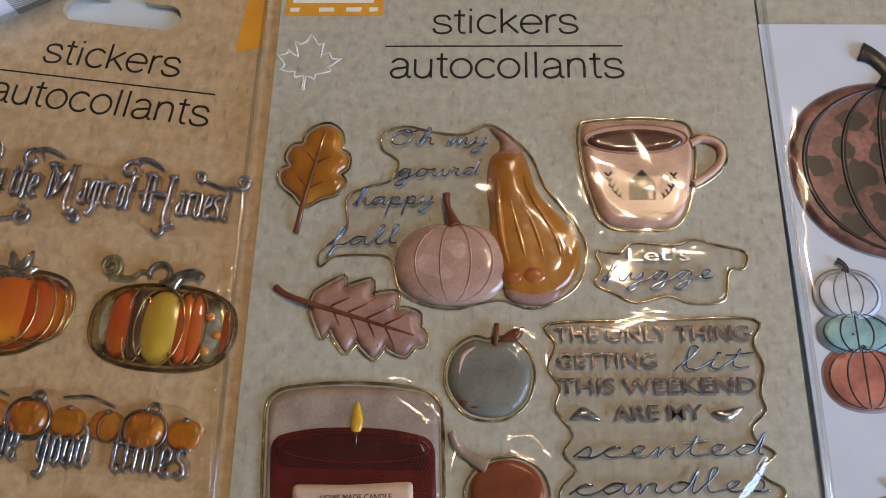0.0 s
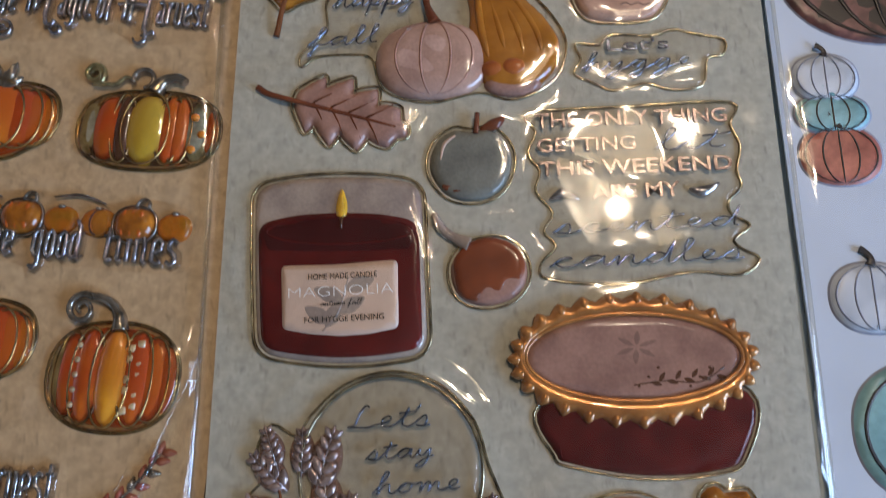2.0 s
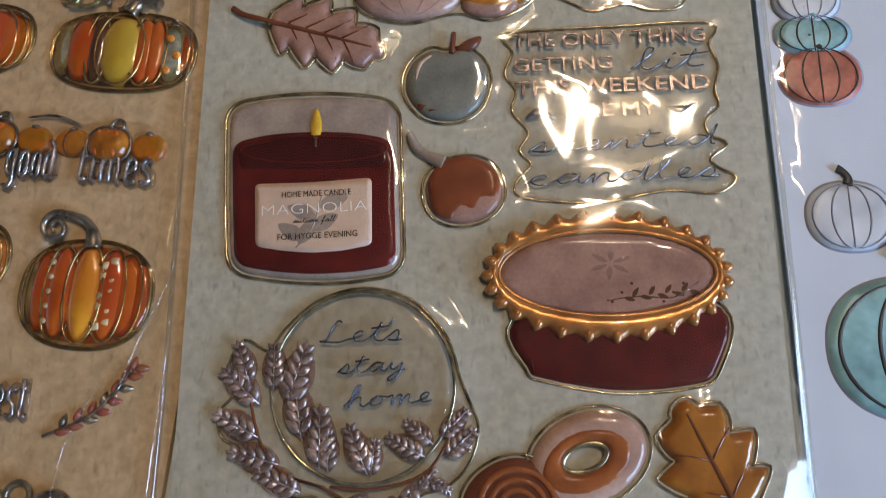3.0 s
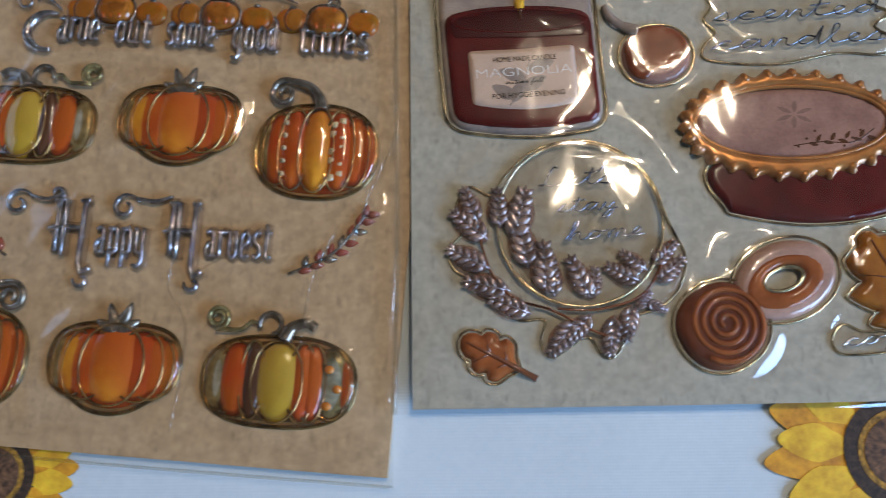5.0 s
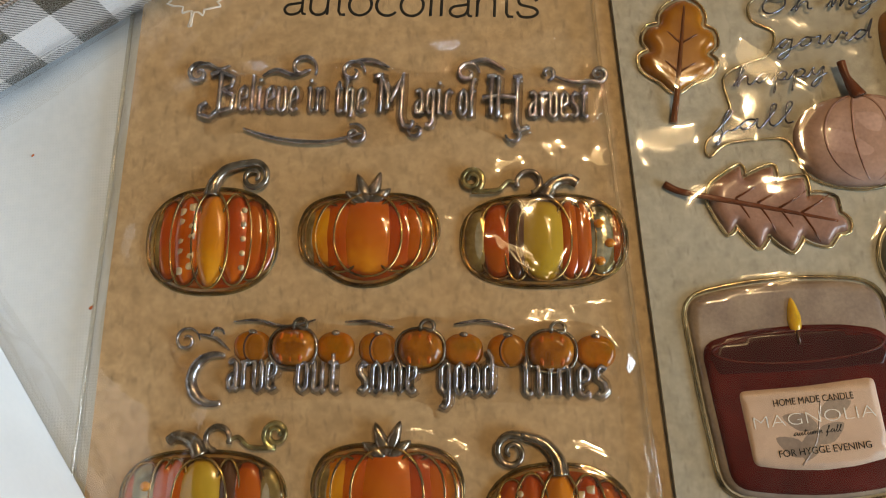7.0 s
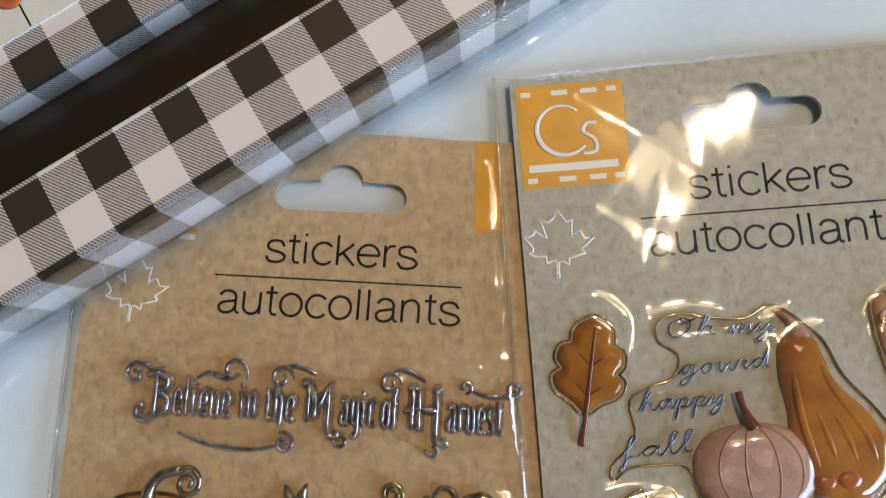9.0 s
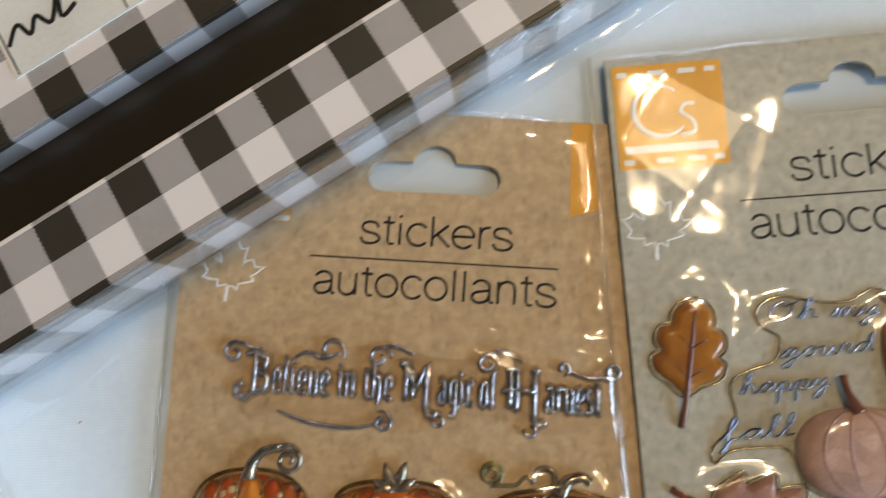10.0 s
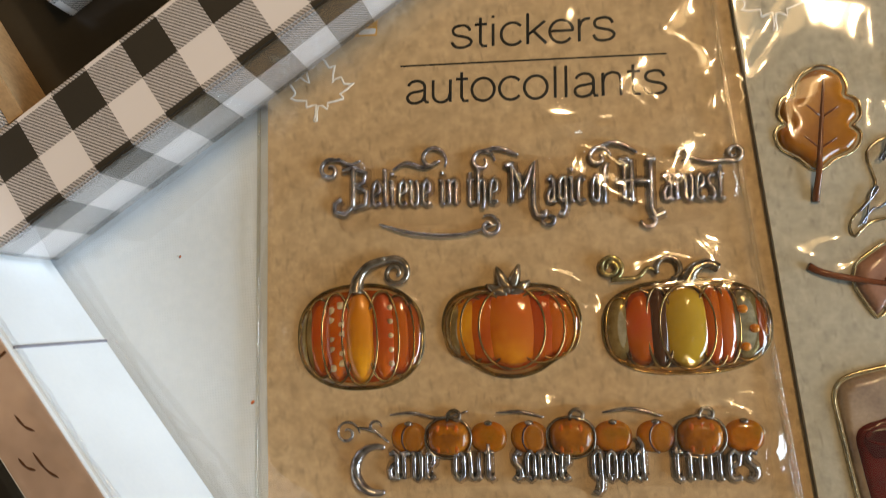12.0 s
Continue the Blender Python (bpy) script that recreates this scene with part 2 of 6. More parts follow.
FAINT_BROWN = gel("faint_brown_gel", (0.25, 0.14, 0.105))
ROSE = clear("rosy_clear_gel", (0.72, 0.50, 0.42), ior=1.6, rough=0.06, ripple=1.0, scale=520.0, body=0.10, deep=0.003)
MOULDED = clear("clear_moulded_gel", (0.90, 0.80, 0.58), ior=1.6, rough=0.05, ripple=0.5, scale=260.0, deep=0.001, faces=2)
HAZE = clear("hazy_clear_gel", (0.985, 0.97, 0.95), ior=1.42, rough=0.05)
P_RED = gel("red_orange_gel", (0.42, 0.032, 0.003), (0.50, 0.11, 0.005), vary=0.1, scale=130, rough=0.09)
P_ORANGE = gel("orange_gel", (0.58, 0.15, 0.006), (0.46, 0.06, 0.004), vary=0.1, scale=130, rough=0.09)
P_YELLOW = gel("golden_gel", (0.72, 0.34, 0.018), (0.60, 0.18, 0.008), vary=0.1, scale=130, rough=0.09)
P_AMBER = gel("amber_gel", (0.70, 0.27, 0.012), (0.58, 0.11, 0.006), vary=0.1, scale=130, rough=0.09)
P_OLIVE = gel("olive_yellow_gel", (0.46, 0.29, 0.02), (0.52, 0.34, 0.03), vary=0.08, scale=190)
P_CLEAR = material("clear_yellow_gel", (0.62, 0.56, 0.42), 0.14, 0.45, 1.0, vary=0.15, scale=260, fine=900, bump=0.12, second=(0.36, 0.26, 0.10))
VINE_RED = gel("red_berry_gel", (0.26, 0.05, 0.035), (0.32, 0.12, 0.06))
SMALL_RUST = gel("rust_orange_gel", (0.42, 0.12, 0.025), (0.34, 0.09, 0.02))
ACORN = gel("acorn_brown_gel", (0.22, 0.055, 0.018), (0.18, 0.045, 0.015), rough=0.22)
for mat, tint, lean in ((P_RED, (0.44, 0.09, 0.006), 0.6), (P_ORANGE, (0.42, 0.06, 0.007), 0.8), (P_YELLOW, (0.58, 0.19, 0.012), 0.9), (P_AMBER, (0.52, 0.11, 0.010), 1.0), (P_OLIVE, (0.50, 0.32, 0.035), 0.7)):
    bleed(mat, tint, lean)
    mat.node_tree.nodes["Principled BSDF"].inputs["Coat IOR"].default_value = 1.85
P_FLAT = gel("burnt_orange_gel", (0.36, 0.10, 0.006), (0.42, 0.17, 0.01), vary=0.15, scale=300)
P_TINY = gel("dark_amber_gel", (0.40, 0.14, 0.012), (0.26, 0.08, 0.01), vary=0.12, scale=300, rough=0.1)
P_DARK = gel("brown_line_gel", (0.09, 0.035, 0.015))
ROSE_LEAF = material("rosy_leaflet_gel", (0.52, 0.39, 0.35), 0.14, 0.6, 1.0, vary=0.2, scale=300, fine=900, bump=0.1, second=(0.30, 0.19, 0.16))
ROSE_LINE = material("rosy_gel_line", (0.55, 0.44, 0.42), 0.12, 0.7, 0.5, vary=0.2, scale=400, fine=900, bump=0.2)
P_CHECK = gel("pale_gold_check_gel", (0.60, 0.44, 0.24), (0.42, 0.30, 0.16), vary=0.1)
P_OUTLINE = material("dark_golden_gel_edge", (0.34, 0.24, 0.09), 0.14, 0.7, 0.8, vary=0.2, scale=260, fine=1500, bump=0.05, second=(0.12, 0.07, 0.025))
P_SMOKE = material("smoky_yellow_gel", (0.40, 0.38, 0.28), 0.12, 0.35, 1.0, vary=0.2, scale=240, fine=900, bump=0.1, second=(0.20, 0.17, 0.09))
P_STEM = material("stem_gel", (0.40, 0.33, 0.26), 0.18, 0.8, 0.6, vary=0.15, scale=420, fine=900, bump=0.35, second=(0.16, 0.12, 0.07))
P_STEM_Y = material("stem_yellow_gel", (0.60, 0.50, 0.24), 0.16, 0.75, 0.6, vary=0.15, scale=420, fine=900, bump=0.2, second=(0.24, 0.17, 0.05))
# gold and dark colour painted for the bright reflections along gel edges
P_GLINT = material("gold_glint_gel", (0.58, 0.34, 0.10), 0.15, 0.8, 0.6, vary=0.2, scale=240, fine=1500, bump=0.05, second=(0.20, 0.09, 0.02))
# light goes some way into the clear coloured gels
for mat in (WINE, WINE_DARK, BLACK_INK):
    mat.node_tree.nodes["Principled BSDF"].inputs["Specular IOR Level"].default_value = 0.15
MUG.node_tree.nodes["Principled BSDF"].inputs["Coat Weight"].default_value = 0.15
for mat in (GREY, ACORN, BLUSH_DARK, BROWN, RUST):
    mat.node_tree.nodes["Principled BSDF"].inputs["Coat Weight"].default_value = 0.4
for mat in (GOURD, LEAF_ORANGE):
    mat.node_tree.nodes["Principled BSDF"].inputs["Transmission Weight"].default_value = 0.25
PLAID = plaid_material("buffalo_plaid_print", 0.00945)
PLAID_SMALL = plaid_material("inner_plaid_print", 0.0103)
BLACK_PANEL = material("black_panel", (0.020, 0.016, 0.011), 0.32, coat=0.3, vary=0.1, scale=30, bump=0.03)
CREAM_PANEL = material("cream_panel", (0.66, 0.63, 0.58), 0.5, vary=0.06, scale=40, bump=0.04)
RAW_WOOD = material("raw_wood", (0.50, 0.32, 0.17), 0.6, vary=0.14, scale=70, bump=0.1)
TAN_WOOD = material("tan_wood_print", (0.52, 0.36, 0.27), 0.42, vary=0.10, scale=25, fine=300, bump=0.05, second=(0.46, 0.31, 0.23))
WHITE_SIDE = material("white_sign_side", (0.72, 0.78, 0.84), 0.35, coat=0.3, vary=0.04, scale=30, bump=0.03)
PETAL = material("yellow_petal_print", (0.78, 0.50, 0.02), 0.8, vary=0.12, scale=200, bump=0.1, second=(0.70, 0.36, 0.01))
SEEDS = material("brown_seed_print", (0.13, 0.065, 0.03), 0.85, vary=0.35, scale=700, fine=1500, bump=0.2)
PETAL_DEEP = material("orange_petal_print", (0.66, 0.32, 0.01), 0.8, vary=0.15, scale=200, bump=0.1, second=(0.56, 0.22, 0.01))
SEEDS_GOLD = material("golden_seed_print", (0.36, 0.19, 0.02), 0.85, vary=0.35, scale=600, fine=1500, bump=0.2)
SEEDS_RIM = material("dark_seed_print", (0.05, 0.028, 0.015), 0.85, vary=0.35, scale=700, fine=1500, bump=0.2)
LEAF_GREEN = material("green_leaf_print", (0.05, 0.09, 0.03), 0.8, vary=0.2, scale=200)
WALL = material("plain_wall", (0.34, 0.29, 0.23), 0.9, vary=0.04, scale=2, fine=60, bump=0.02)
FLOOR = material("plain_floor", (0.22, 0.13, 0.07), 0.6, vary=0.1, scale=6, fine=80, bump=0.02)
CEILING = material("plain_ceiling", (0.20, 0.16, 0.105), 0.9, vary=0.03, scale=2, fine=60, bump=0.02)
TABLE_WOOD = material("table_wood", (0.22, 0.12, 0.06), 0.5, vary=0.15, scale=8, fine=120, bump=0.05)
PAINT_WHITE = material("white_watercolour_print", (0.66, 0.68, 0.74), 0.4, vary=0.05, scale=120, second=(0.5, 0.53, 0.6))
PAINT_TEAL = material("teal_watercolour_print", (0.30, 0.52, 0.54), 0.4, vary=0.12, scale=120, second=(0.22, 0.42, 0.46))
PAINT_CORAL = material("coral_watercolour_print", (0.50, 0.17, 0.11), 0.4, vary=0.14, scale=120, second=(0.40, 0.10, 0.07))
PAINT_ROSE = material("rose_watercolour_print", (0.25, 0.10, 0.08), 0.4, vary=0.25, scale=110, second=(0.13, 0.05, 0.042))
PAINT_SHADE = material("painted_grey_shadow", (0.33, 0.33, 0.40), 0.5, vary=0.06, scale=150)
PAINT_DARK = material("dark_brown_print", (0.028, 0.016, 0.012), 0.4, vary=0.15, scale=200)
PAINT_GREYLINE = material("grey_line_print", (0.22, 0.22, 0.27), 0.5, vary=0.1)

# ---- shapes ----
MM = 0.001


def part(name, bm, mat, parent, label=""):
    """Links a bmesh as one mesh object under parent."""
    me = bpy.data.meshes.new(name)
    bm.to_mesh(me)
    bm.free()
    me.materials.append(mat)
    ob = new(name, me)
    ob.parent = parent
    return tagged(ob, label)


def thing(name, x, y, z, label, category, group="", kind="", turn=0.0):
    """An Empty at a thing's base, at millimetres on the table."""
    ob = new(name)
    ob.empty_display_size = 0.005
    ob.location = (x * MM, y * MM, z * MM)
    ob.rotation_euler = (0, 0, radians(turn))
    return tagged(ob, label, category, group, kind)


def inside(pts, loop):
    """Which of pts lie in the closed loop."""
    x, y = pts[:, 0:1], pts[:, 1:2]
    a, b = loop, np.roll(loop, -1, 0)
    cross = ((a[:, 1] > y) != (b[:, 1] > y)) & (x < (b[:, 0] - a[:, 0]) * (y - a[:, 1]) / (b[:, 1] - a[:, 1] + 1e-12) + a[:, 0])
    return cross.sum(1) % 2 == 1


def edge_distance(pts, loop):
    a, b = loop[None], np.roll(loop, -1, 0)[None]
    p = pts[:, None]
    d = b - a
    t = np.clip(((p - a) * d).sum(-1) / ((d * d).sum(-1) + 1e-12), 0, 1)[..., None]
    return np.sqrt((((a + t * d) - p) ** 2).sum(-1)).min(1)


def smooth_loop(ctrl, n=6, closed=True):
    """A Catmull-Rom line through the given points."""
    c = np.array(ctrl, float)
    k = len(c)
    out = []
    for i in range(k if closed else k - 1):
        if closed:
            p0, p1, p2, p3 = c[(i - 1) % k], c[i], c[(i + 1) % k], c[(i + 2) % k]
        else:
            p0, p1, p2, p3 = c[max(i - 1, 0)], c[i], c[i + 1], c[min(i + 2, k - 1)]
        for s in np.arange(n) / n:
            out.append(0.5 * (2 * p1 + (p2 - p0) * s + (2 * p0 - 5 * p1 + 4 * p2 - p3) * s * s + (3 * p1 - p0 - 3 * p2 + p3) * s ** 3))
    if not closed:
        out.append(c[-1])
    return np.array(out)


def rounded(corners, r, n=4):
    """A polygon with its corners rounded off by r."""
    c = np.array(corners, float)
    out = []
    for i in range(len(c)):
        p, a, b = c[i], c[i - 1], c[(i + 1) % len(c)]
        u, v = (a - p) / np.linalg.norm(a - p), (b - p) / np.linalg.norm(b - p)
        q = min(r, np.linalg.norm(a - p) * 0.49, np.linalg.norm(b - p) * 0.49)
        for t in np.linspace(0, 1, n + 1):
            out.append((1 - t) ** 2 * (p + u * q) + 2 * t * (1 - t) * p + t * t * (p + v * q))
    return np.array(out)


def ellipse(cx, cy, rx, ry, n=40, turn=0.0, power=2.0):
    a = np.linspace(0, 2 * np.pi, n, endpoint=False)
    ca, sa = np.cos(a), np.sin(a)
    x, y = rx * np.sign(ca) * np.abs(ca) ** (2 / power), ry * np.sign(sa) * np.abs(sa) ** (2 / power)
    c, s = np.cos(np.radians(turn)), np.sin(np.radians(turn))
    return np.stack([cx + x * c - y * s, cy + x * s + y * c], 1)


def offset(loop, d):
    """The loop moved outward by d."""
    e = np.roll(loop, -1, 0) - np.roll(loop, 1, 0)
    nrm = np.stack([e[:, 1], -e[:, 0]], 1) / (np.linalg.norm(e, axis=1)[:, None] + 1e-9)
    area = (loop[:, 0] * np.roll(loop[:, 1], -1) - np.roll(loop[:, 0], -1) * loop[:, 1]).sum()
    return loop + nrm * d * (1 if area > 0 else -1)


def dome(loop, high, soft, base=0.0, step=0.8, holes=(), skirt=True, lumps=0.0):
    """A puffy pad over a closed outline in millimetres: it swells from the rim over soft millimetres to its height."""
    loop = np.array(loop, float)
    lo, hi = loop.min(0), loop.max(0)
    gx, gy = np.meshgrid(np.arange(lo[0], hi[0], step), np.arange(lo[1], hi[1], step))
    gx = gx + (np.arange(gx.shape[0]) % 2)[:, None] * step * 0.5
    grid = np.stack([gx.ravel(), gy.ravel()], 1)
    loops = [loop] + [np.array(h, float) for h in holes]
    keep = inside(grid, loop)
    for h in loops[1:]:
        keep &= ~inside(grid, h)
    grid = grid[keep]
    if len(grid):
        grid = grid[np.min([edge_distance(grid, q) for q in loops], 0) > step * 0.45]
    pts, edges = [], []
    for q in loops:
        s = len(pts)
        pts += q.tolist()
        edges += [(s + i, s + (i + 1) % len(q)) for i in range(len(q))]
    pts += grid.tolist()
    v, _, f, *_ = geometry.delaunay_2d_cdt([Vector(p) for p in pts], edges, [], 0, 1e-5)
    v = np.array([tuple(p) for p in v])
    f = [t for t in f if len(t) == 3]
    cen = np.array([v[list(t)].mean(0) for t in f])
    ok = inside(cen, loop)
    for h in loops[1:]:
        ok &= ~inside(cen, h)
    d = np.min([edge_distance(v, q) for q in loops], 0)
    r = np.clip(d / soft, 0, 1)
    z = base + high * np.sqrt(np.clip(1 - (1 - r) ** 2, 0, 1))
    bm = bmesh.new()
    bv = [bm.verts.new((p[0] * MM, p[1] * MM, (h + (lumps * noise.noise((p[0] * 0.35, p[1] * 0.35, 0.0)) if lumps and q > 0.3 else 0)) * MM)) for p, h, q in zip(v, z, r)]
    for t, k in zip(f, ok):
        if k:
            a, b, c = (v[i] for i in t)
            flip = (b[0] - a[0]) * (c[1] - a[1]) - (b[1] - a[1]) * (c[0] - a[0]) < 0
            bm.faces.new([bv[i] for i in (reversed(t) if flip else t)]).smooth = True
    if skirt:
        rim = [e for e in bm.edges if len(e.link_faces) == 1]
        made = bmesh.ops.extrude_edge_only(bm, edges=rim)
        for g in made["geom"]:
            if isinstance(g, bmesh.types.BMVert):
                g.co.z = min(0.0, base) * MM - 0.00005 if base <= 0.0 else (base - 0.3) * MM
    loose = [p for p in bm.verts if not p.link_faces]
    bmesh.ops.delete(bm, geom=loose, context='VERTS')
    return bm


def slab(loop, low, top, holes=(), step=6.0):
    """A flat sheet with thickness."""
    bm = dome(loop, 0.0, 1.0, top, step, holes, skirt=False)
    for fc in bm.faces:
        fc.smooth = False
    rim = [e for e in bm.edges if len(e.link_faces) == 1]
    made = bmesh.ops.extrude_edge_only(bm, edges=rim)
    for g in made["geom"]:
        if isinstance(g, bmesh.types.BMVert):
            g.co.z = low * MM
    return bm


def tube(path, radius, base=0.0, closed=False, sides=8, flat=1.0, taper=None):
    """A round bead along a line in millimetres; taper: radius factors along it."""
    path = np.array(path, float)
    k = len(path)
    zs = path[:, 2] if path.shape[1] > 2 else np.full(k, base)
    p = path[:, :2]
    t = (np.roll(p, -1, 0) - np.roll(p, 1, 0)) if closed else np.gradient(p, axis=0)
    t = t / (np.linalg.norm(t, axis=1)[:, None] + 1e-9)
    nrm = np.stack([-t[:, 1], t[:, 0]], 1)
    r = radius * (np.interp(np.linspace(0, 1, k), np.linspace(0, 1, len(taper)), taper) if taper is not None else np.ones(k))
    bm = bmesh.new()
    rings = []
    for i in range(k):
        ring = []
        for s in range(sides):
            a = 2 * np.pi * s / sides
            q = p[i] + nrm[i] * np.cos(a) * r[i]
            ring.append(bm.verts.new((q[0] * MM, q[1] * MM, (zs[i] + np.sin(a) * r[i] * flat) * MM)))
        rings.append(ring)
    for i in range(k if closed else k - 1):
        a, b = rings[i], rings[(i + 1) % k]
        for s in range(sides):
            bm.faces.new((a[s], b[s], b[(s + 1) % sides], a[(s + 1) % sides])).smooth = True
    if not closed:
        bm.faces.new(rings[0])
        bm.faces.new(list(reversed(rings[-1])))
    bmesh.ops.recalc_face_normals(bm, faces=bm.faces)
    return bm


def joined(*bms):
    """One bmesh out of several."""
    out = bmesh.new()
    for b in bms:
        me = bpy.data.meshes.new("joint")
        b.to_mesh(me)
        b.free()
        out.from_mesh(me)
        bpy.data.meshes.remove(me)
    return out


def box(x0, x1, y0, y1, z0, z1, bevel=0.0):
    bm = bmesh.new()
    bmesh.ops.create_cube(bm, size=1.0)
    for v in bm.verts:
        v.co = Vector(((x0 + x1) / 2 + v.co.x * (x1 - x0), (y0 + y1) / 2 + v.co.y * (y1 - y0), (z0 + z1) / 2 + v.co.z * (z1 - z0))) * MM
    if bevel:
        bmesh.ops.bevel(bm, geom=list(bm.edges), offset=bevel * MM, segments=2, affect='EDGES')
    return bm


def spiral(cx, cy, r0, r1, a0, a1, n=26):
    a = np.radians(np.linspace(a0, a1, n))
    r = np.linspace(r0, r1, n)
    return np.stack([cx + r * np.cos(a), cy + r * np.sin(a)], 1)


def lettering(text, left, right, high, base, shear=0.0, weight=0.0, depth=0.1, bevel=0.0, spread=1.0):
    """Words in the built-in font, laid from left to right (base line ends, millimetres); high: the capitals' height."""
    cu = bpy.data.curves.new("words", 'FONT')
    cu.body, cu.shear, cu.offset, cu.space_character, cu.resolution_u = text, shear, weight, spread, 4
    cu.extrude, cu.bevel_depth, cu.bevel_resolution = 0.01, bevel, 2
    ob = bpy.data.objects.new("words", cu)
    scene.collection.objects.link(ob)
    bpy.context.view_layer.update()
    me = bpy.data.meshes.new_from_object(ob.evaluated_get(bpy.context.evaluated_depsgraph_get()))
    bpy.data.objects.remove(ob)
    bpy.data.curves.remove(cu)
    bm = bmesh.new()
    bm.from_mesh(me)
    bpy.data.meshes.remove(me)
    xs, zs = [v.co.x for v in bm.verts], [v.co.z for v in bm.verts]
    x0, x1, z0, z1 = min(xs), max(xs), min(zs), max(zs)
    for f in bm.faces:
        f.smooth = bevel > 0
    (lx, ly), (rx, ry) = left, right
    length, turn = math.hypot(rx - lx, ry - ly), math.atan2(ry - ly, rx - lx)
    sx, sy = length / (x1 - x0), high / 0.73
    c, s = math.cos(turn), math.sin(turn)
    for v in bm.verts:
        x, y = (v.co.x - x0) * sx, v.co.y * sy
        v.co = Vector(((lx + x * c - y * s) * MM, (ly + x * s + y * c) * MM, (base + depth * (v.co.z - z0) / (z1 - z0)) * MM))
    return bm


# ---- the room and the table ----
def wall(name, x0, x1, y0, y1, z0, z1, mat):
    ob = part(name, box(x0, x1, y0, y1, z0, z1), mat, None)
    return tagged(ob, "plain painted surface closing the room", "wall", kind="structure")


wall("floor", -2200, 2200, -2200, 2200, -800, -750, FLOOR)
wall("ceiling", -2200, 2200, -2200, 2200, 1700, 1750, CEILING)
wall("wall_west", -2300, -2200, -2200, 2200, -750, 1700, WALL)
wall("wall_north", -2200, 2200, 2200, 2300, -750, 1700, WALL)
wall("wall_south", -2200, 2200, -2300, -2200, -750, 1700, WALL)
# the east wall has the window opening
wall("wall_east", 2200, 2300, -2200, 2200, -750, 100, WALL)
wall("wall_east_top", 2200, 2300, -2200, 2200, 1300, 1700, WALL)
wall("wall_east_left", 2200, 2300, -2200, -1750, 100, 1300, WALL)
wall("wall_east_right", 2200, 2300, 50, 2200, 100, 1300, WALL)

table = thing("table", 0, 0, -750, "dark wooden table under a white printed cloth", "table")
part("tabletop", box(-700, 700, -450, 550, 720, 748, 4), TABLE_WOOD, table)
for lx, ly in ((-640, -390), (640, -390), (-640, 490), (640, 490)):
    part("leg", box(lx - 30, lx + 30, ly - 30, ly + 30, 0, 720, 3), TABLE_WOOD, table)


def cloth():
    """The tablecloth, one sheet with faint waves, and its printed sunflowers."""
    bm = bmesh.new()
    nx, ny = 150, 110
    vs = [[None] * (ny + 1) for _ in range(nx + 1)]
    for i in range(nx + 1):
        for j in range(ny + 1):
            x, y = -690 + 1380 * i / nx, -440 + 980 * j / ny
            z = -0.9 + 0.5 * noise.noise((x * 0.012, y * 0.012, 3.0))
            vs[i][j] = bm.verts.new((x * MM, y * MM, z * MM))
    for i in range(nx):
        for j in range(ny):
            bm.faces.new((vs[i][j], vs[i + 1][j], vs[i + 1][j + 1], vs[i][j + 1])).smooth = True
    return bm


tablecloth = thing("tablecloth", 0, 0, 0, "white woven tablecloth printed with yellow sunflowers", "tablecloth")
part("fabric", cloth(), CLOTH, tablecloth)


def sunflower(cx, cy, r_disk, r_petal, turn):
    """A printed sunflower: petals, seed ring and disk, laid just proud of the weave."""
    f = new("sunflower_print")
    f.parent, f.location, f.rotation_euler = tablecloth, (cx * MM, cy * MM, 0), (0, 0, radians(turn))
    tagged(f, "printed yellow sunflower with a brown seed disk")
    n = 13
    for ring, (rad, z) in enumerate(((r_petal, -0.25), (r_petal * 0.93, -0.15))):
        for i in range(n):
            a = 2 * np.pi * (i + ring * 0.5) / n + random.uniform(-0.06, 0.06)
            ln = rad * random.uniform(0.92, 1.05)
            w = r_petal * 0.14
            u = np.array([[r_disk * 0.8, 0], [r_disk * 1.2, w * 0.75], [ln * 0.7, w], [ln * 0.9, w * 0.6], [ln, 0], [ln * 0.9, -w * 0.6], [ln * 0.7, -w], [r_disk * 1.2, -w * 0.75]])
            lp = smooth_loop(u, 3)
            c, s = np.cos(a), np.sin(a)
            lp = np.stack([lp[:, 0] * c - lp[:, 1] * s, lp[:, 0] * s + lp[:, 1] * c], 1)
            part("petal", dome(lp, 0.05, 2.0, z, 3.0, skirt=False), PETAL_DEEP if ring == 0 else PETAL, f)
    part("seed_ring", dome(ellipse(0, 0, r_disk, r_disk * 0.95, 48), 0.05, 1, -0.05, 2.0, skirt=False), SEEDS_RIM, f)
    part("golden_ring", dome(ellipse(0, 0, r_disk * 0.76, r_disk * 0.71, 40), 0.05, 1, 0.05, 2.0, skirt=False), SEEDS_GOLD, f)
    part("seed_disk", dome(ellipse(0, 0, r_disk * 0.66, r_disk * 0.60, 36), 0.05, 1, 0.15, 2.0, skirt=False), SEEDS, f)
    leaf = smooth_loop([(r_disk, 4), (r_petal * 1.0, 10), (r_petal * 1.35, 4), (r_petal, -4)], 5)
    part("leaf", dome(leaf, 0.05, 1, -0.4, 3.0, skirt=False), LEAF_GREEN, f)


sunflower(101, -9.5, 12.0, 28.0, 20)
sunflower(-90, -12.5, 9.5, 19.5, 170)

# ---- the packs of stickers ----
CARD_A, CARD_B, CARD_C = 1.0, 2.4, 0.9   # heights of the printed faces


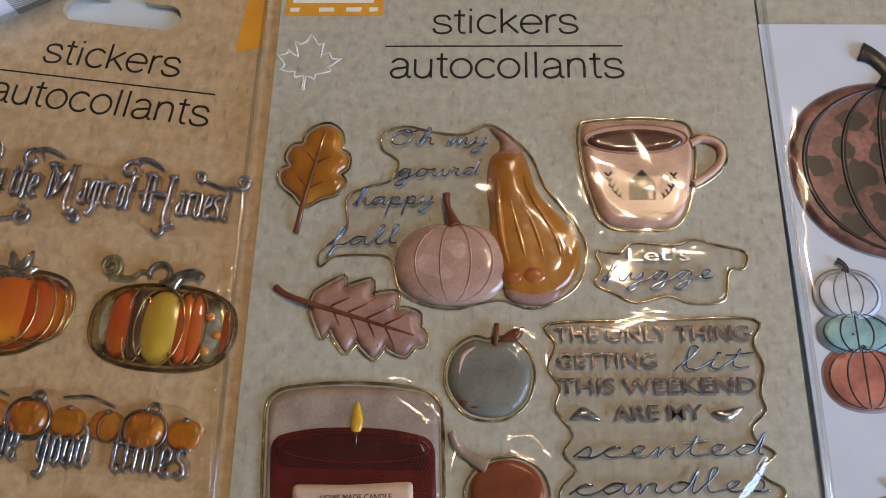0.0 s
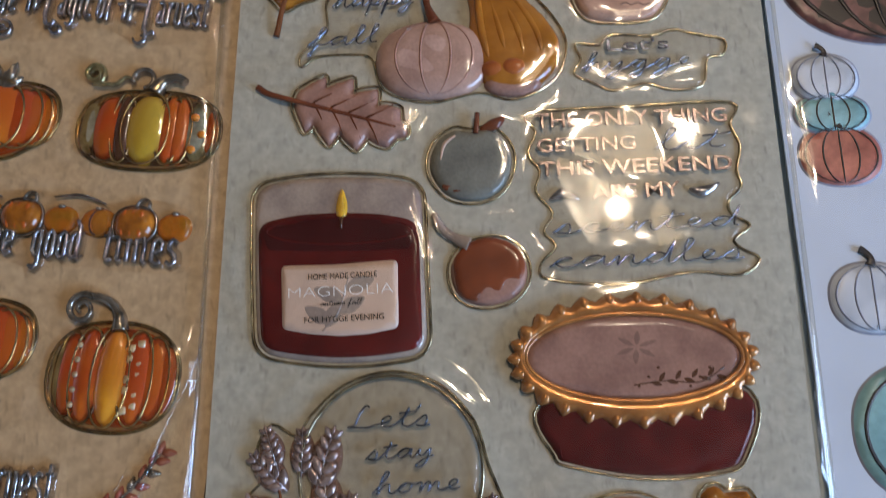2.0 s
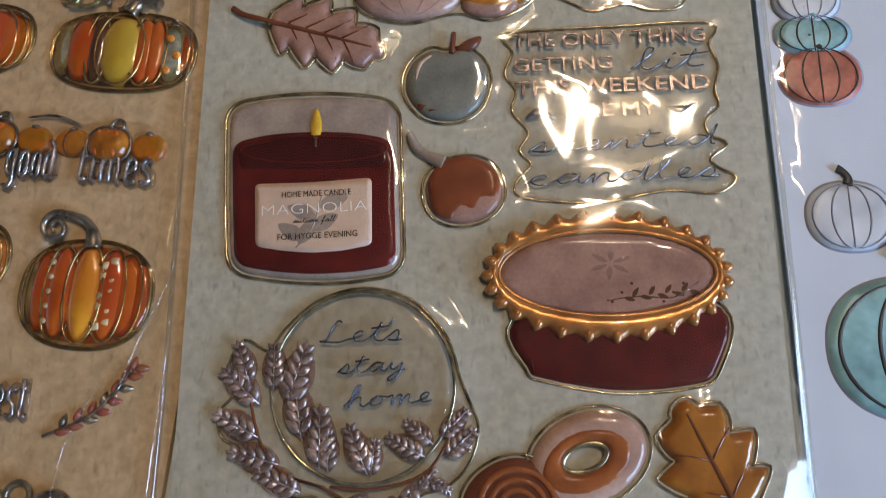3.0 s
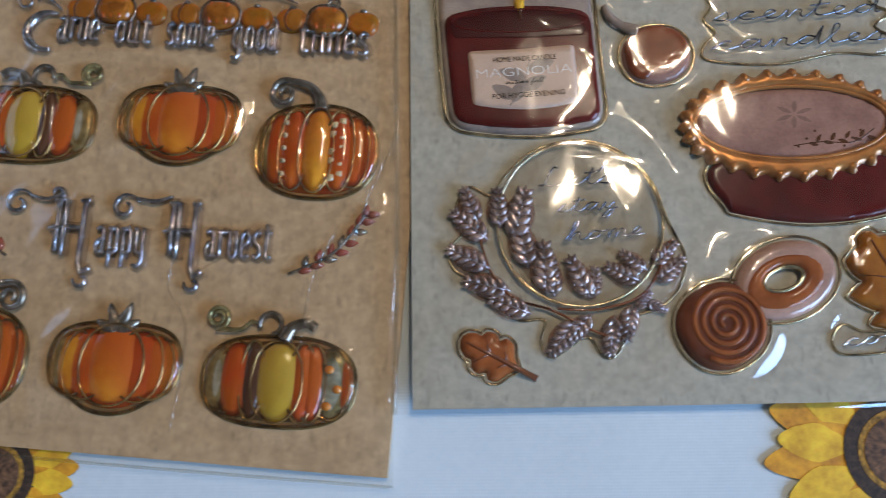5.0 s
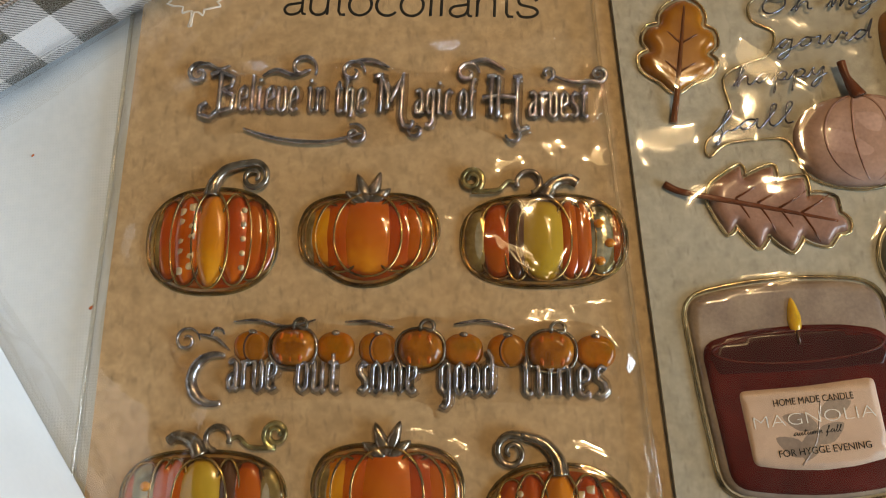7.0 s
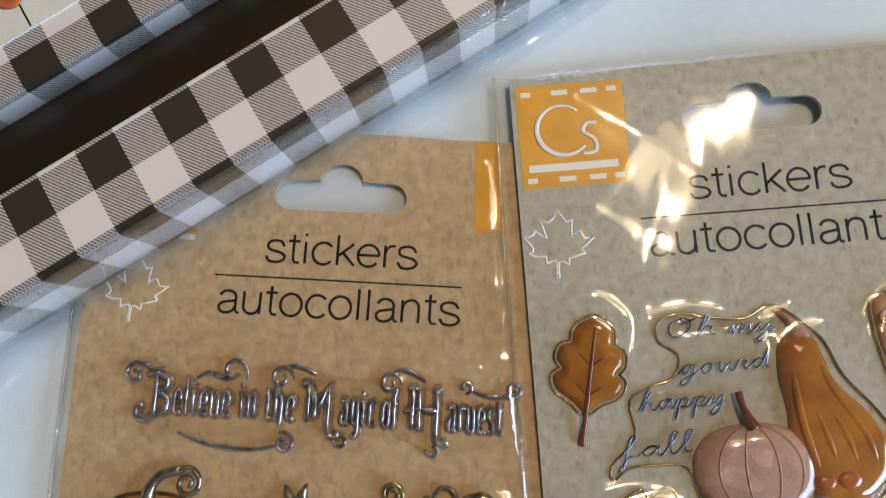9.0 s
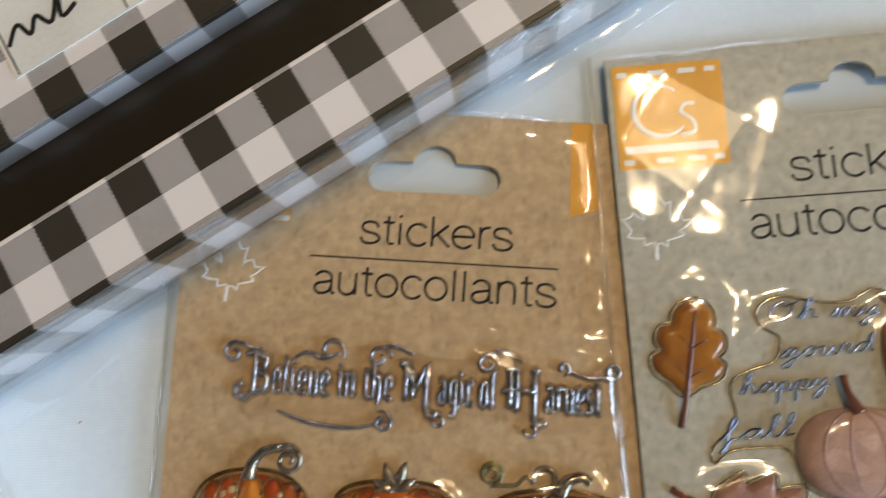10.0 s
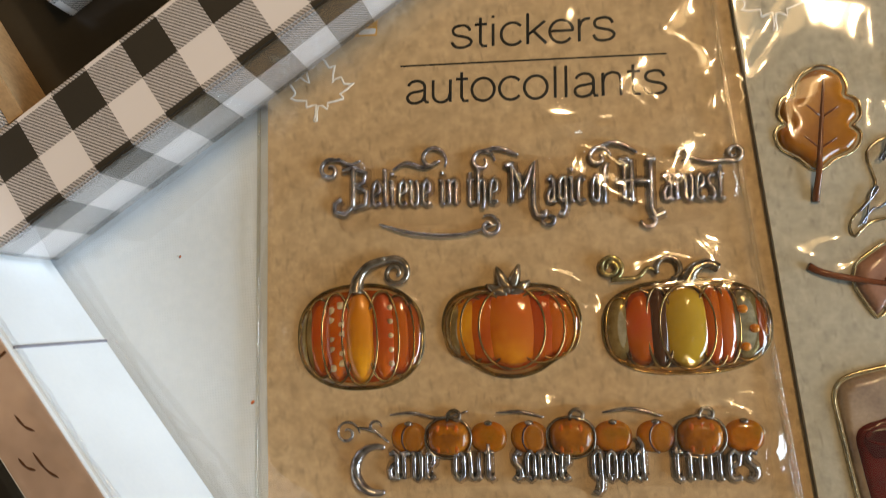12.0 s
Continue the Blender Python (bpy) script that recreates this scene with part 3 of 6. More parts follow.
def maple(cx, cy, size, turn):
    """A maple leaf outline out of three mirrored lobes with teeth."""
    half = [(0.04, -0.95), (0.05, -0.45), (0.32, -0.55), (0.30, -0.40), (0.80, -0.28), (0.68, -0.12), (1.0, 0.22), (0.72, 0.22), (0.66, 0.45), (0.36, 0.18), (0.46, 0.72), (0.26, 0.64), (0.0, 1.0)]
    pts = np.array(half + [(-x, y) for x, y in reversed(half[:-1])]) * size
    pts = np.repeat(pts, 2, 0) * 0.5 + np.roll(np.repeat(pts, 2, 0), -1, 0) * 0.5
    pts = pts + np.random.RandomState(4).normal(0, size * 0.025, pts.shape)
    c, s = np.cos(np.radians(turn)), np.sin(np.radians(turn))
    return np.stack([cx + pts[:, 0] * c - pts[:, 1] * s, cy + pts[:, 0] * s + pts[:, 1] * c], 1)


def hang_hole(cx, cy, turn, w=32.0, h=7.4):
    pts = []
    for a in np.linspace(-90, 90, 9):
        pts.append((w / 2 - h / 2 + h / 2 * np.cos(np.radians(a)), h / 2 * np.sin(np.radians(a))))
    for a in np.linspace(0, 180, 11):
        pts.append((5.2 * np.cos(np.radians(a)), h / 2 + 0.2 + 4.2 * np.sin(np.radians(a))))
    for a in np.linspace(90, 270, 9):
        pts.append((-w / 2 + h / 2 + h / 2 * np.cos(np.radians(a)), h / 2 * np.sin(np.radians(a))))
    p = np.array(pts)
    c, s = np.cos(np.radians(turn)), np.sin(np.radians(turn))
    return np.stack([cx + p[:, 0] * c - p[:, 1] * s, cy + p[:, 0] * s + p[:, 1] * c], 1)


def film_sheet(loop, low, rise, waves, seed, lumps=()):
    """A loose clear film: flat at its edges, drawn down between the stickers and lifted over them, with soft creases."""
    loop = np.array(loop, float)
    bm = dome(loop, rise, 5.0, low, 1.7 if len(lumps) else 2.4, skirt=False)
    for v in bm.verts:
        x, y = v.co.x / MM, v.co.y / MM
        d = (v.co.z / MM - low) / rise
        crease = noise.noise((x * 0.035 + seed, y * 0.022, seed)) * waves + noise.noise((x * 0.11, y * 0.05 + seed, seed)) * waves * 0.3
        crease += noise.noise((x * 0.17 + seed, y * 0.08 - x * 0.03, seed + 1)) * waves * 0.16
        crease += (1 - abs(noise.noise((x * 0.04 - y * 0.03, y * 0.012, seed + 7)))) ** 14 * waves * 0.6
        crease += (1 - abs(noise.noise((x * 0.03 + y * 0.035, y * 0.02, seed + 3)))) ** 16 * waves * 0.5
        high, near = rise * 0.45, 30.0
        for cx, cy, rx, ry in lumps:
            e = (math.hypot((x - cx) / rx, (y - cy) / ry) - 1) * min(rx, ry)
            near = min(near, e)
            if e < 9:
                high = max(high, rise * (0.45 + 0.75 / (1 + math.exp((e - 2.0) / 1.1))))
        calm = 1.0 if not len(lumps) else 1.0 - 0.65 * min(1.0, max(0.0, (near - 4) / 14))
        v.co.z = (low + (high if len(lumps) else rise) * d + crease * d * calm) * MM
    return bm


def arc(cx, cy, rx, ry, a0, a1, n=18):
    a = np.radians(np.linspace(a0, a1, n))
    return [(cx + rx * c, cy + ry * q) for c, q in zip(np.cos(a), np.sin(a))]


# a light, even-stroked print: advance and strokes of each letter, small letters 1 high
PRINT = {
    "o": (1.10, arc(.52, .5, .45, .5, 0, 360, 30)),
    "c": (0.98, arc(.52, .5, .45, .5, 40, 320, 26)),
    "e": (1.06, [(.07, .52), (.5, .52), (.97, .52)] + arc(.52, .5, .45, .5, 4, 322, 28)),
    "a": (1.02, arc(.46, .70, .34, .30, 165, 0, 14) + [(.80, .4), (.80, .14), (.86, .03), (.98, .03)], smooth_loop([(.80, .57), (.55, .52), (.22, .45), (.09, .25), (.2, .05), (.42, 0), (.68, .1), (.80, .32)], 4, False)),
    "u": (1.00, [(.12, 1), (.12, .7)] + arc(.46, .34, .34, .34, 180, 330, 14) + [(.82, .4)], [(.82, 1), (.82, 0)]),
    "t": (0.62, [(.28, 1.3), (.28, .6), (.28, .18), (.36, .03), (.56, .02)], [(.05, 1), (.54, 1)]),
    "l": (0.42, [(.17, 1.38), (.17, 0)]),
    "i": (0.42, [(.17, 1), (.17, 0)], [(.17, 1.25), (.17, 1.38)]),
    "k": (0.94, [(.15, 1.38), (.15, 0)], [(.82, 1), (.15, .40)], [(.36, .58), (.88, 0)]),
    "r": (0.62, [(.15, 1), (.15, 0)], [(.15, .60), (.22, .86), (.38, .98), (.58, 1.0)]),
    "s": (0.95, smooth_loop([(.82, .74), (.70, .94), (.46, 1.0), (.20, .93), (.12, .75), (.22, .58), (.48, .5), (.74, .42), (.87, .25), (.75, .07), (.46, 0), (.20, .06), (.08, .27)], 3, False)),
    "n": (1.00, [(.14, 1), (.14, 0)], smooth_loop([(.14, .58), (.24, .88), (.50, 1.0), (.75, .9), (.82, .62), (.82, .3), (.82, 0)], 4, False)),
}


def printed(text, left, right, high, base, radius=0.33):
    """Thin printed letters between two points of the baseline; high: the small letters' height."""
    wide = sum(PRINT[ch][0] for ch in text) - 0.1
    d = np.array(right, float) - np.array(left, float)
    k = np.hypot(*d) / wide
    c, s = d / np.hypot(*d)
    out, x = [], 0.0
    for ch in text:
        for stroke in PRINT[ch][1:]:
            p = np.array(stroke, float)
            u, v = (x + p[:, 0]) * k, p[:, 1] * high
            out.append(tube(np.stack([left[0] + u * c - v * s, left[1] + u * s + v * c], 1), radius, base, False, 6, 0.12))
        x += PRINT[ch][0]
    return joined(*out)


def header(parent, origin, turn, z):
    """The printed head of a pack: two words, a rule and a maple leaf, from the rule's left end."""
    c, s = math.cos(radians(turn)), math.sin(radians(turn))

    def at(x, y):
        return origin[0] + x * c - y * s, origin[1] + x * s + y * c
    part("word", printed("stickers", at(11.4, 3.7), at(47.6, 3.7), 5.2, z), BLACK_INK, parent, "printed word stickers")
    part("word", printed("autocollants", at(1.2, -8.8), at(58.2, -8.8), 5.2, z), BLACK_INK, parent, "printed word autocollants")
    rule = [at(0, -0.2), at(58.6, -0.2), at(58.6, 0.2), at(0, 0.2)]
    part("rule", slab(rule, z, z + 0.05, step=20), BLACK_INK, parent)
    mx, my = at(-19.4, -4.6)
    part("leaf_outline", tube(maple(mx, my, 8.0, turn - 4), 0.30, z, True, 5, 0.3), WHITE_INK, parent, "white maple leaf outline")


# where the stickers hold the film up: centre and half sizes
LUMPS_A = [(-88.7, 118.4, 14, 11), (-55.5, 116, 14.5, 10), (-19.7, 112.7, 16, 10), (-90.7, 66.2, 16, 10), (-54.2, 65.2, 14.5, 10), (-22, 57.9, 14, 11), (-98.3, 12.3, 14, 11), (-64.8, 9.6, 14.5, 10), (-28.8, 6.2, 16, 10), (-52, 146, 44, 9), (-50, 90, 43, 8), (-58, 38, 28, 8)]
LUMPS_B = [(12, 151, 8, 11), (60, 138, 14, 20), (44, 127, 13, 10), (36, 147, 15, 11), (88, 150, 15, 14), (92, 126, 16, 7), (22, 114, 17, 9), (53, 103, 9, 9), (88, 97, 21, 20), (25, 80, 19, 21), (56, 80, 9, 8), (85, 58, 25, 19), (36, 36, 23, 24), (66, 17, 10, 10), (80, 26, 12, 9), (104, 23, 10, 13), (17, 11, 9, 6)]

# the brown pack
A_TURN = -4.5
pack_a = thing("sticker_pack", 0, 0, 0, "brown kraft sticker card in clear film with orange pumpkin stickers", "sticker pack", "sticker packs on the table")
hole_a = hang_hole(-42.3, 194.8, -7.4)
outline_a = [(-120.8, -3.6), (-63, -8.8), (-5.4, -13.8), (4, 90), (10, 203), (-8.5, 205.7), (-32.8, 209.5), (-98, 219), (-105.2, 175), (-111.5, 110)]
part("backing_card", slab(outline_a, -0.5, CARD_A, [hole_a]), KRAFT_A, pack_a)
header(pack_a, (-72.9, 178.3), -7.2, CARD_A)
part("corner_mark", slab([(-8.8, 205.4), (-4.0, 204.8), (-4.4, 184.2), (-11.0, 183.0)], CARD_A, CARD_A + 0.06), ORANGE_INK, pack_a, "orange corner of the printed head")
mark = slab([(-96, 205), (-74.5, 202.3), (-77.6, 186.6), (-98, 189)], CARD_A, CARD_A + 0.06)
part("logo_patch", mark, ORANGE_INK, pack_a, "orange printed patch")
part("dash", slab([(-81.5, 188.8), (-77.6, 188.3), (-77.9, 187.0), (-81.8, 187.5)], CARD_A, CARD_A + 0.12), WHITE_INK, pack_a)
film_a = [(-123, -5), (-63, -10.6), (-4.2, -15.6), (-3.6, 60), (-3.6, 205), (-33, 211), (-98, 221), (-107, 176), (-113.5, 110)]
part("film", film_sheet(film_a, 1.2, 2.6, 1.4, 2.0, LUMPS_A), FILM_A, pack_a, "crumpled clear film")

part("film_fold", tube(smooth_loop([(-123, -5), (-119.4, 50), (-113.5, 110), (-107, 176)], 10, False), 0.4, 1.6, False, 8, 1.3), FOLD, pack_a, "folded film edge")
part("film_fold", tube(smooth_loop([(-123, -5), (-63, -10.6), (-4.2, -15.6)], 10, False), 0.35, 1.4, False, 8, 1.3), FOLD, pack_a, "folded film edge")

for line in (((-51.6, 35.9), (-53.3, 27.0), (-48.8, 17.0), (-51.1, -5.3)), ((-41.3, 33.0), (-46.0, 30.6), (-49.6, 26.9)), ((-2.6, 65.6), (-5.0, 57.0), (-9.3, 47.2), (-14.0, 31.8)), ((-16.0, 40.0), (-22.0, 27.0), (-24.0, 12.0))):
    part("film_crease", tube(smooth_loop(line, 6, False), 0.22, 3.3, False, 6, 0.8, (0.2, 1, 0.8, 1, 0.2)), FOLD, pack_a, "bright crease in the film")

# the grey pack
pack_b = thing("sticker_pack", 0, 0, 0, "greyish kraft sticker card in clear film with autumn stickers", "sticker pack", "sticker packs on the table")
hole_b = hang_hole(55.2, 206.3, 0.0)
outline_b = [(0, 0), (60, 0.3), (118.7, 0.8), (118.9, 110), (118.9, 220.5), (60, 220.5), (0, 220), (-0.4, 110)]
part("backing_card", slab(outline_b, 1.35, CARD_B, [hole_b]), KRAFT_B, pack_b)
header(pack_b, (27.2, 183.7), 0.0, CARD_B)
part("logo_patch", slab([(1.2, 192.6), (26.1, 192.6), (26.4, 217.6), (1.3, 217.8)], CARD_B, CARD_B + 0.06), ORANGE_INK, pack_b, "square orange printed patch")
for i in range(4):
    for dy, gap in ((194.4, 7.0), (215.6, 6.9)):
        x = 2.4 + i * gap + (0.3 if i else 0)
        w = 2.3 if i in (0, 3) else 3.9
        x = x if i < 3 else 22.6
        part("dash", slab([(x, dy - 0.6), (x + w, dy - 0.6), (x + w, dy + 0.6), (x, dy + 0.6)], CARD_B, CARD_B + 0.12), WHITE_INK, pack_b)
part("logo_shape", tube(spiral(11.5, 206.6, 5.6, 6.6, 48, 318), 0.55, CARD_B + 0.1, False, 6, 0.2, (0.5, 0.7, 1.2, 1.2, 0.5)), WHITE_INK, pack_b, "white curved mark")
part("logo_shape", tube(smooth_loop([(19.5, 207.4), (17.3, 207.6), (16.2, 205.6), (18.6, 203.6), (18.8, 200.8), (15.6, 200.2)], 5, False), 0.5, CARD_B + 0.1, False, 6, 0.2), WHITE_INK, pack_b, "white curved mark")
part("logo_bar", slab([(2.9, 196.4), (23.6, 196.4), (23.6, 198.2), (2.9, 198.2)], CARD_B, CARD_B + 0.12), WHITE_INK, pack_b, "white printed bar")
film_b = [(-3.8, -1.0), (60, -0.8), (121.3, -0.4), (121.6, 110), (121.2, 221.5), (60, 221.5), (-3.6, 220.8), (-4.0, 110)]
part("film", film_sheet(film_b, 2.2, 2.6, 0.6, 9.0, LUMPS_B), FILM, pack_b, "clear film")
part("film_fold", tube(smooth_loop([(-3.8, -1), (-3.2, 50), (-3.9, 100), (-4.4, 160), (-3.6, 220.5)], 8, False), 0.45, 2.6, False, 8, 1.6), FOLD, pack_b, "folded film edge")
part("film_fold", tube(smooth_loop([(121.3, -1), (121.5, 80), (121.4, 150), (121.2, 221)], 8, False), 0.4, 2.3, False, 8, 1.5), FOLD, pack_b, "folded film edge")

# the pack with the white sheet
pack_c = thing("sticker_pack", 0, 0, 0, "white sheet of painted pumpkin stickers on kraft card in film", "sticker pack", "sticker packs on the table")
part("backing_card", slab([(122.4, -24), (238, -22), (236, 222), (120.2, 221)], -0.5, CARD_C - 0.35), KRAFT_B, pack_c)
part("sheet", slab([(122.3, -18), (236, -16), (234, 190), (119.9, 190.8)], 0.4, CARD_C), WHITE_CARD, pack_c)
part("film", film_sheet([(122.5, -26), (240, -24), (238, 224), (120.0, 223)], 1.0, 1.6, 0.6, 17.0), FILM, pack_c, "clear film")


# ---- sticker kinds ----
def sticker(name, x, y, z, label, group=""):
    return thing(name, x, y, z, label, "sticker", group)


def rel(loop, x, y):
    return np.array(loop, float) - (x, y)


def pad(name, st, loop, mat, high=1.3, soft=1.8, base=0.0, label="", step=0.8, lumps=0.0, holes=()):
    return part(name, dome(loop, high, soft, base, step, holes, lumps=lumps), mat, st, label)


def rim(st, loop, grow=0.7, radius=0.42, mat=None):
    part("clear_edge", tube(offset(np.array(loop, float), grow), radius * 0.68, 0.2, True, 8, 1.3), mat or GLINT_RIM, st, "glossy edge with a golden gleam in its colour")


def lobed_leaf(length, width, lobes, lean=0.0):
    """A leaf along +x from its base at 0, with round lobes and narrow notches on both sides."""
    if lobes < 3:
        half = np.array([(0.10, 0.20), (0.20, 0.43), (0.34, 0.49), (0.42, 0.38), (0.52, 0.47), (0.66, 0.43), (0.71, 0.29), (0.82, 0.28), (0.93, 0.19)])
        up = half * (length, width)
        return smooth_loop(np.concatenate([[(0.0, 0.0)], up, [(length, 0.0)], (up * (1, -0.96) + (length * 0.02, 0))[::-1]]), 4)
    t = np.linspace(0.0, 1.0, 16 * lobes)[1:-1]
    env = np.sin(np.pi * t ** 0.75) ** 0.55
    ph = (t * (lobes + 0.3)) % 1.0
    tip = np.where(ph < 0.68, ph / 0.68, (1 - ph) / 0.32) ** 0.75
    w = width * 0.53 * env * (0.56 + 0.44 * tip)
    x = length * (t + 0.035 * (tip - 0.5))
    up, down = np.stack([x, w], 1), np.stack([x + length * 0.015, -w * 0.97], 1)
    return np.concatenate([[(0.0, 0.0)], up, [(length, 0.0)], down[::-1]])


def turned(loop, x, y, deg):
    c, s = np.cos(np.radians(deg)), np.sin(np.radians(deg))
    loop = np.array(loop, float)
    return np.stack([x + loop[:, 0] * c - loop[:, 1] * s, y + loop[:, 0] * s + loop[:, 1] * c], 1)


def leaf_sticker(x, y, deg, length, width, lobes, stalk, mat, vein, label, bend=0.0):
    """A leaf with its stalk and raised veins; x, y is the stalk's end, deg the way the leaf points."""
    st = sticker("leaf_sticker", x, y, CARD_B, label, "autumn leaf stickers")
    blade = turned(lobed_leaf(length, width, lobes), stalk * math.cos(radians(deg)), stalk * math.sin(radians(deg)), deg)
    pad("blade", st, blade, mat, 1.5, 2.2)
    rim(st, blade, 0.6, 0.38)
    mid = turned(smooth_loop([(0, 0), (stalk * 0.6, bend), (stalk + length * 0.5, bend * 0.4), (stalk + length * 0.9, 0)], 6, False), 0, 0, deg)
    zs = np.interp(np.linspace(0, 1, len(mid)), (0, stalk / (stalk + length), stalk / (stalk + length) + 0.12, 1), (0.5, 0.7, 1.5, 1.45))
    part("midrib", tube(np.column_stack([mid, zs]), 0.62, 0, False, 6, 0.8, (1.3, 1.1, 0.7, 0.4)), vein, st)
    rows = 2 if lobes < 4 else lobes
    for i in range(rows):
        for side in (1, -1):
            t = stalk + length * (0.18 + 0.62 * i / rows)
            v = turned([(t, 0), (t + length * 0.10, side * width * 0.16), (t + length * 0.17, side * width * 0.30)], 0, 0, deg)
            part("vein", tube(np.column_stack([v, [1.5, 1.45, 1.2]]), 0.26, 0, False, 5, 0.8, (1, 0.8, 0.4)), vein, st)
    return st


leaf_sticker(8.8, 134.5, 78, 21.0, 16.0, 2, 7.0, LEAF_ORANGE, LEAF_VEIN, "glossy amber leaf sticker with dark veins on card")
leaf_sticker(5.2, 121.9, -18.5, 27.0, 16.5, 4, 9.0, BLUSH_DARK, BROWN, "dusky pink oak leaf sticker with brown stalk", -1.0)
leaf_sticker(110.5, 8.8, 115, 23.0, 20.0, 3, 7.5, LEAF_ORANGE, LEAF_VEIN, "amber oak leaf sticker beside the word cozy")
leaf_sticker(26.2, 6.0, 152, 13.5, 10.0, 2, 4.5, RUST, LEAF_VEIN, "small rust brown leaf sticker near card edge")


# a joined-up hand: one stroke for each letter, baseline at 0, small letters 1 high
HAND = {}


def hand(letter, wide, *pts):
    HAND[letter] = (wide, np.array(pts, float).reshape(-1, 2))


hand("a", 1.2, 0, .1, .5, .95, .85, .9, .5, 1, .2, .5, .4, .05, .8, .5, .95, .95, .95, .2, 1.15, .05)
hand("c", .95, 0, .1, .45, .85, .75, .85, .5, .98, .2, .5, .45, .02, .9, .15)
hand("d", 1.2, 0, .1, .5, .95, .85, .8, .5, 1, .2, .5, .4, .05, .8, .5, 1.1, 2.1, .98, .3, 1.15, .05)
hand("e", .9, 0, .1, .5, .45, .65, .85, .45, 1, .25, .6, .4, .05, .85, .15)
hand("f", .95, 0, .1, .5, 1.2, .75, 2.1, .55, 2.2, .4, 1, .3, -.9, .15, -1, .4, -.2, .6, .2, .9, .2)
hand("g", 1.2, 0, .1, .5, .95, .85, .85, .5, 1, .2, .5, .45, .1, .9, .95, .8, -.6, .4, -1.1, .2, -.8, .7, -.2, 1.15, .15)
hand("h", 1.15, 0, .1, .5, 1.4, .65, 2.1, .45, 2.1, .3, .9, .25, 0, .5, .8, .8, .9, .85, .2, 1.1, .05)
hand("i", .6, 0, .1, .35, .9, .3, .2, .55, .05)
hand("l", .7, 0, .1, .45, 1.4, .55, 2.1, .35, 2.1, .28, .6, .4, .05, .65, .1)
hand("m", 1.45, 0, .1, .25, .9, .25, 0, .5, .85, .7, .85, .68, 0, .95, .85, 1.15, .8, 1.15, .2, 1.4, .05)
hand("n", 1.05, 0, .1, .25, .9, .25, 0, .55, .85, .78, .8, .78, .2, 1.0, .05)
hand("o", 1.05, 0, .1, .5, .95, .2, .6, .3, .05, .7, .2, .8, .8, .5, .95, 1, .8)
hand("p", 1.1, 0, .1, .3, .95, .2, -.9, .15, -1.1, .3, .5, .6, .95, .85, .6, .6, .05, .35, .15, .7, .05, 1.05, .1)
hand("r", .85, 0, .1, .3, 1.05, .45, .85, .65, .85, .55, .3, .8, .05)
hand("s", .85, 0, .1, .45, 1, .6, .5, .5, .05, .15, .1, .5, 0, .8, .1)
hand("t", .8, 0, .1, .4, 1.2, .45, 1.8, .3, .5, .45, .05, .75, .1)
hand("u", 1.1, 0, .1, .25, .9, .2, .2, .45, .05, .8, .9, .78, .2, 1.05, .05)
hand("y", 1.15, 0, .1, .25, .9, .25, .3, .5, .2, .85, .9, .75, -.5, .4, -1.1, .2, -.8, .7, -.1, 1.1, .15)
hand("z", .95, 0, .6, .3, .95, .7, .9, .25, .1, .5, .15, .6, -.5, .3, -1, .2, -.7, .9, .1)
hand("O", 1.7, .9, 2, .3, 1.6, .2, .5, .7, 0, 1.3, .7, 1.2, 1.8, .7, 2, 1, 1.6, 1.6, 1.9)
hand("L", 1.35, .9, 1.9, .7, 2.1, .5, 1.4, .4, .3, .1, .1, .4, .05, 1, 0, 1.3, .2)


def script(text, left, right, high, base, radius, flat):
    """Thin joined writing between two points of the baseline."""
    strokes, run, x = [], [], 0.0
    for ch in text:
        if ch == " ":
            strokes, run, x = strokes + [run], [], x + 0.7
        elif ch == "'":
            strokes.append([(x + 0.15, 2.1), (x + 0.1, 1.8), (x, 1.6)])
        else:
            wide, pts = HAND[ch]
            if ch == "t":
                strokes.append([(x + 0.05, 1.25), (x + 0.4, 1.32), (x + 0.85, 1.45)])
            if ch == "i":
                strokes.append([(x + 0.42, 1.4), (x + 0.46, 1.5), (x + 0.52, 1.48)])
            if ch == "O":
                strokes.append([(x + px, py) for px, py in pts])
            else:
                run += [(x + px, py) for px, py in (pts[1:] if run else pts)]
            x += wide
    strokes.append(run)
    d = np.array(right, float) - np.array(left, float)
    k, up = np.hypot(*d) / x, high / 2.2
    c, s = d / np.hypot(*d)
    out = []
    for st in strokes:
        if len(st) < 2:
            continue
        p = smooth_loop(np.array(st), 5, False)
        u, v = (p[:, 0] + p[:, 1] * 0.28 * up / k) * k, p[:, 1] * up
        out.append(tube(np.stack([left[0] + u * c - v * s, left[1] + u * s + v * c], 1), radius, base, False, 6, flat))
    return joined(*out)


def words_on(st, x, y, text, left, right, high, mat=None, shear=0.0, z=0.9, name="lettering", weight=-0.008, depth=0.35, bevel=0.012):
    if shear:
        ink = depth < 0.1
        bm = script(text, (left[0] - x, left[1] - y), (right[0] - x, right[1] - y), high * (0.9 if ink else 1.0), z + (0 if ink else 0.15), 0.07 if ink else 0.19, 0.3 if ink else 1.2)
        part(name, bm, mat or INK_GEL, st, "thin joined words " + text)
        return
    bm = lettering(text, (left[0] - x, left[1] - y), (right[0] - x, right[1] - y), high, z, shear, weight, depth, bevel)
    part(name, bm, mat or INK_GEL, st, "raised words " + text)


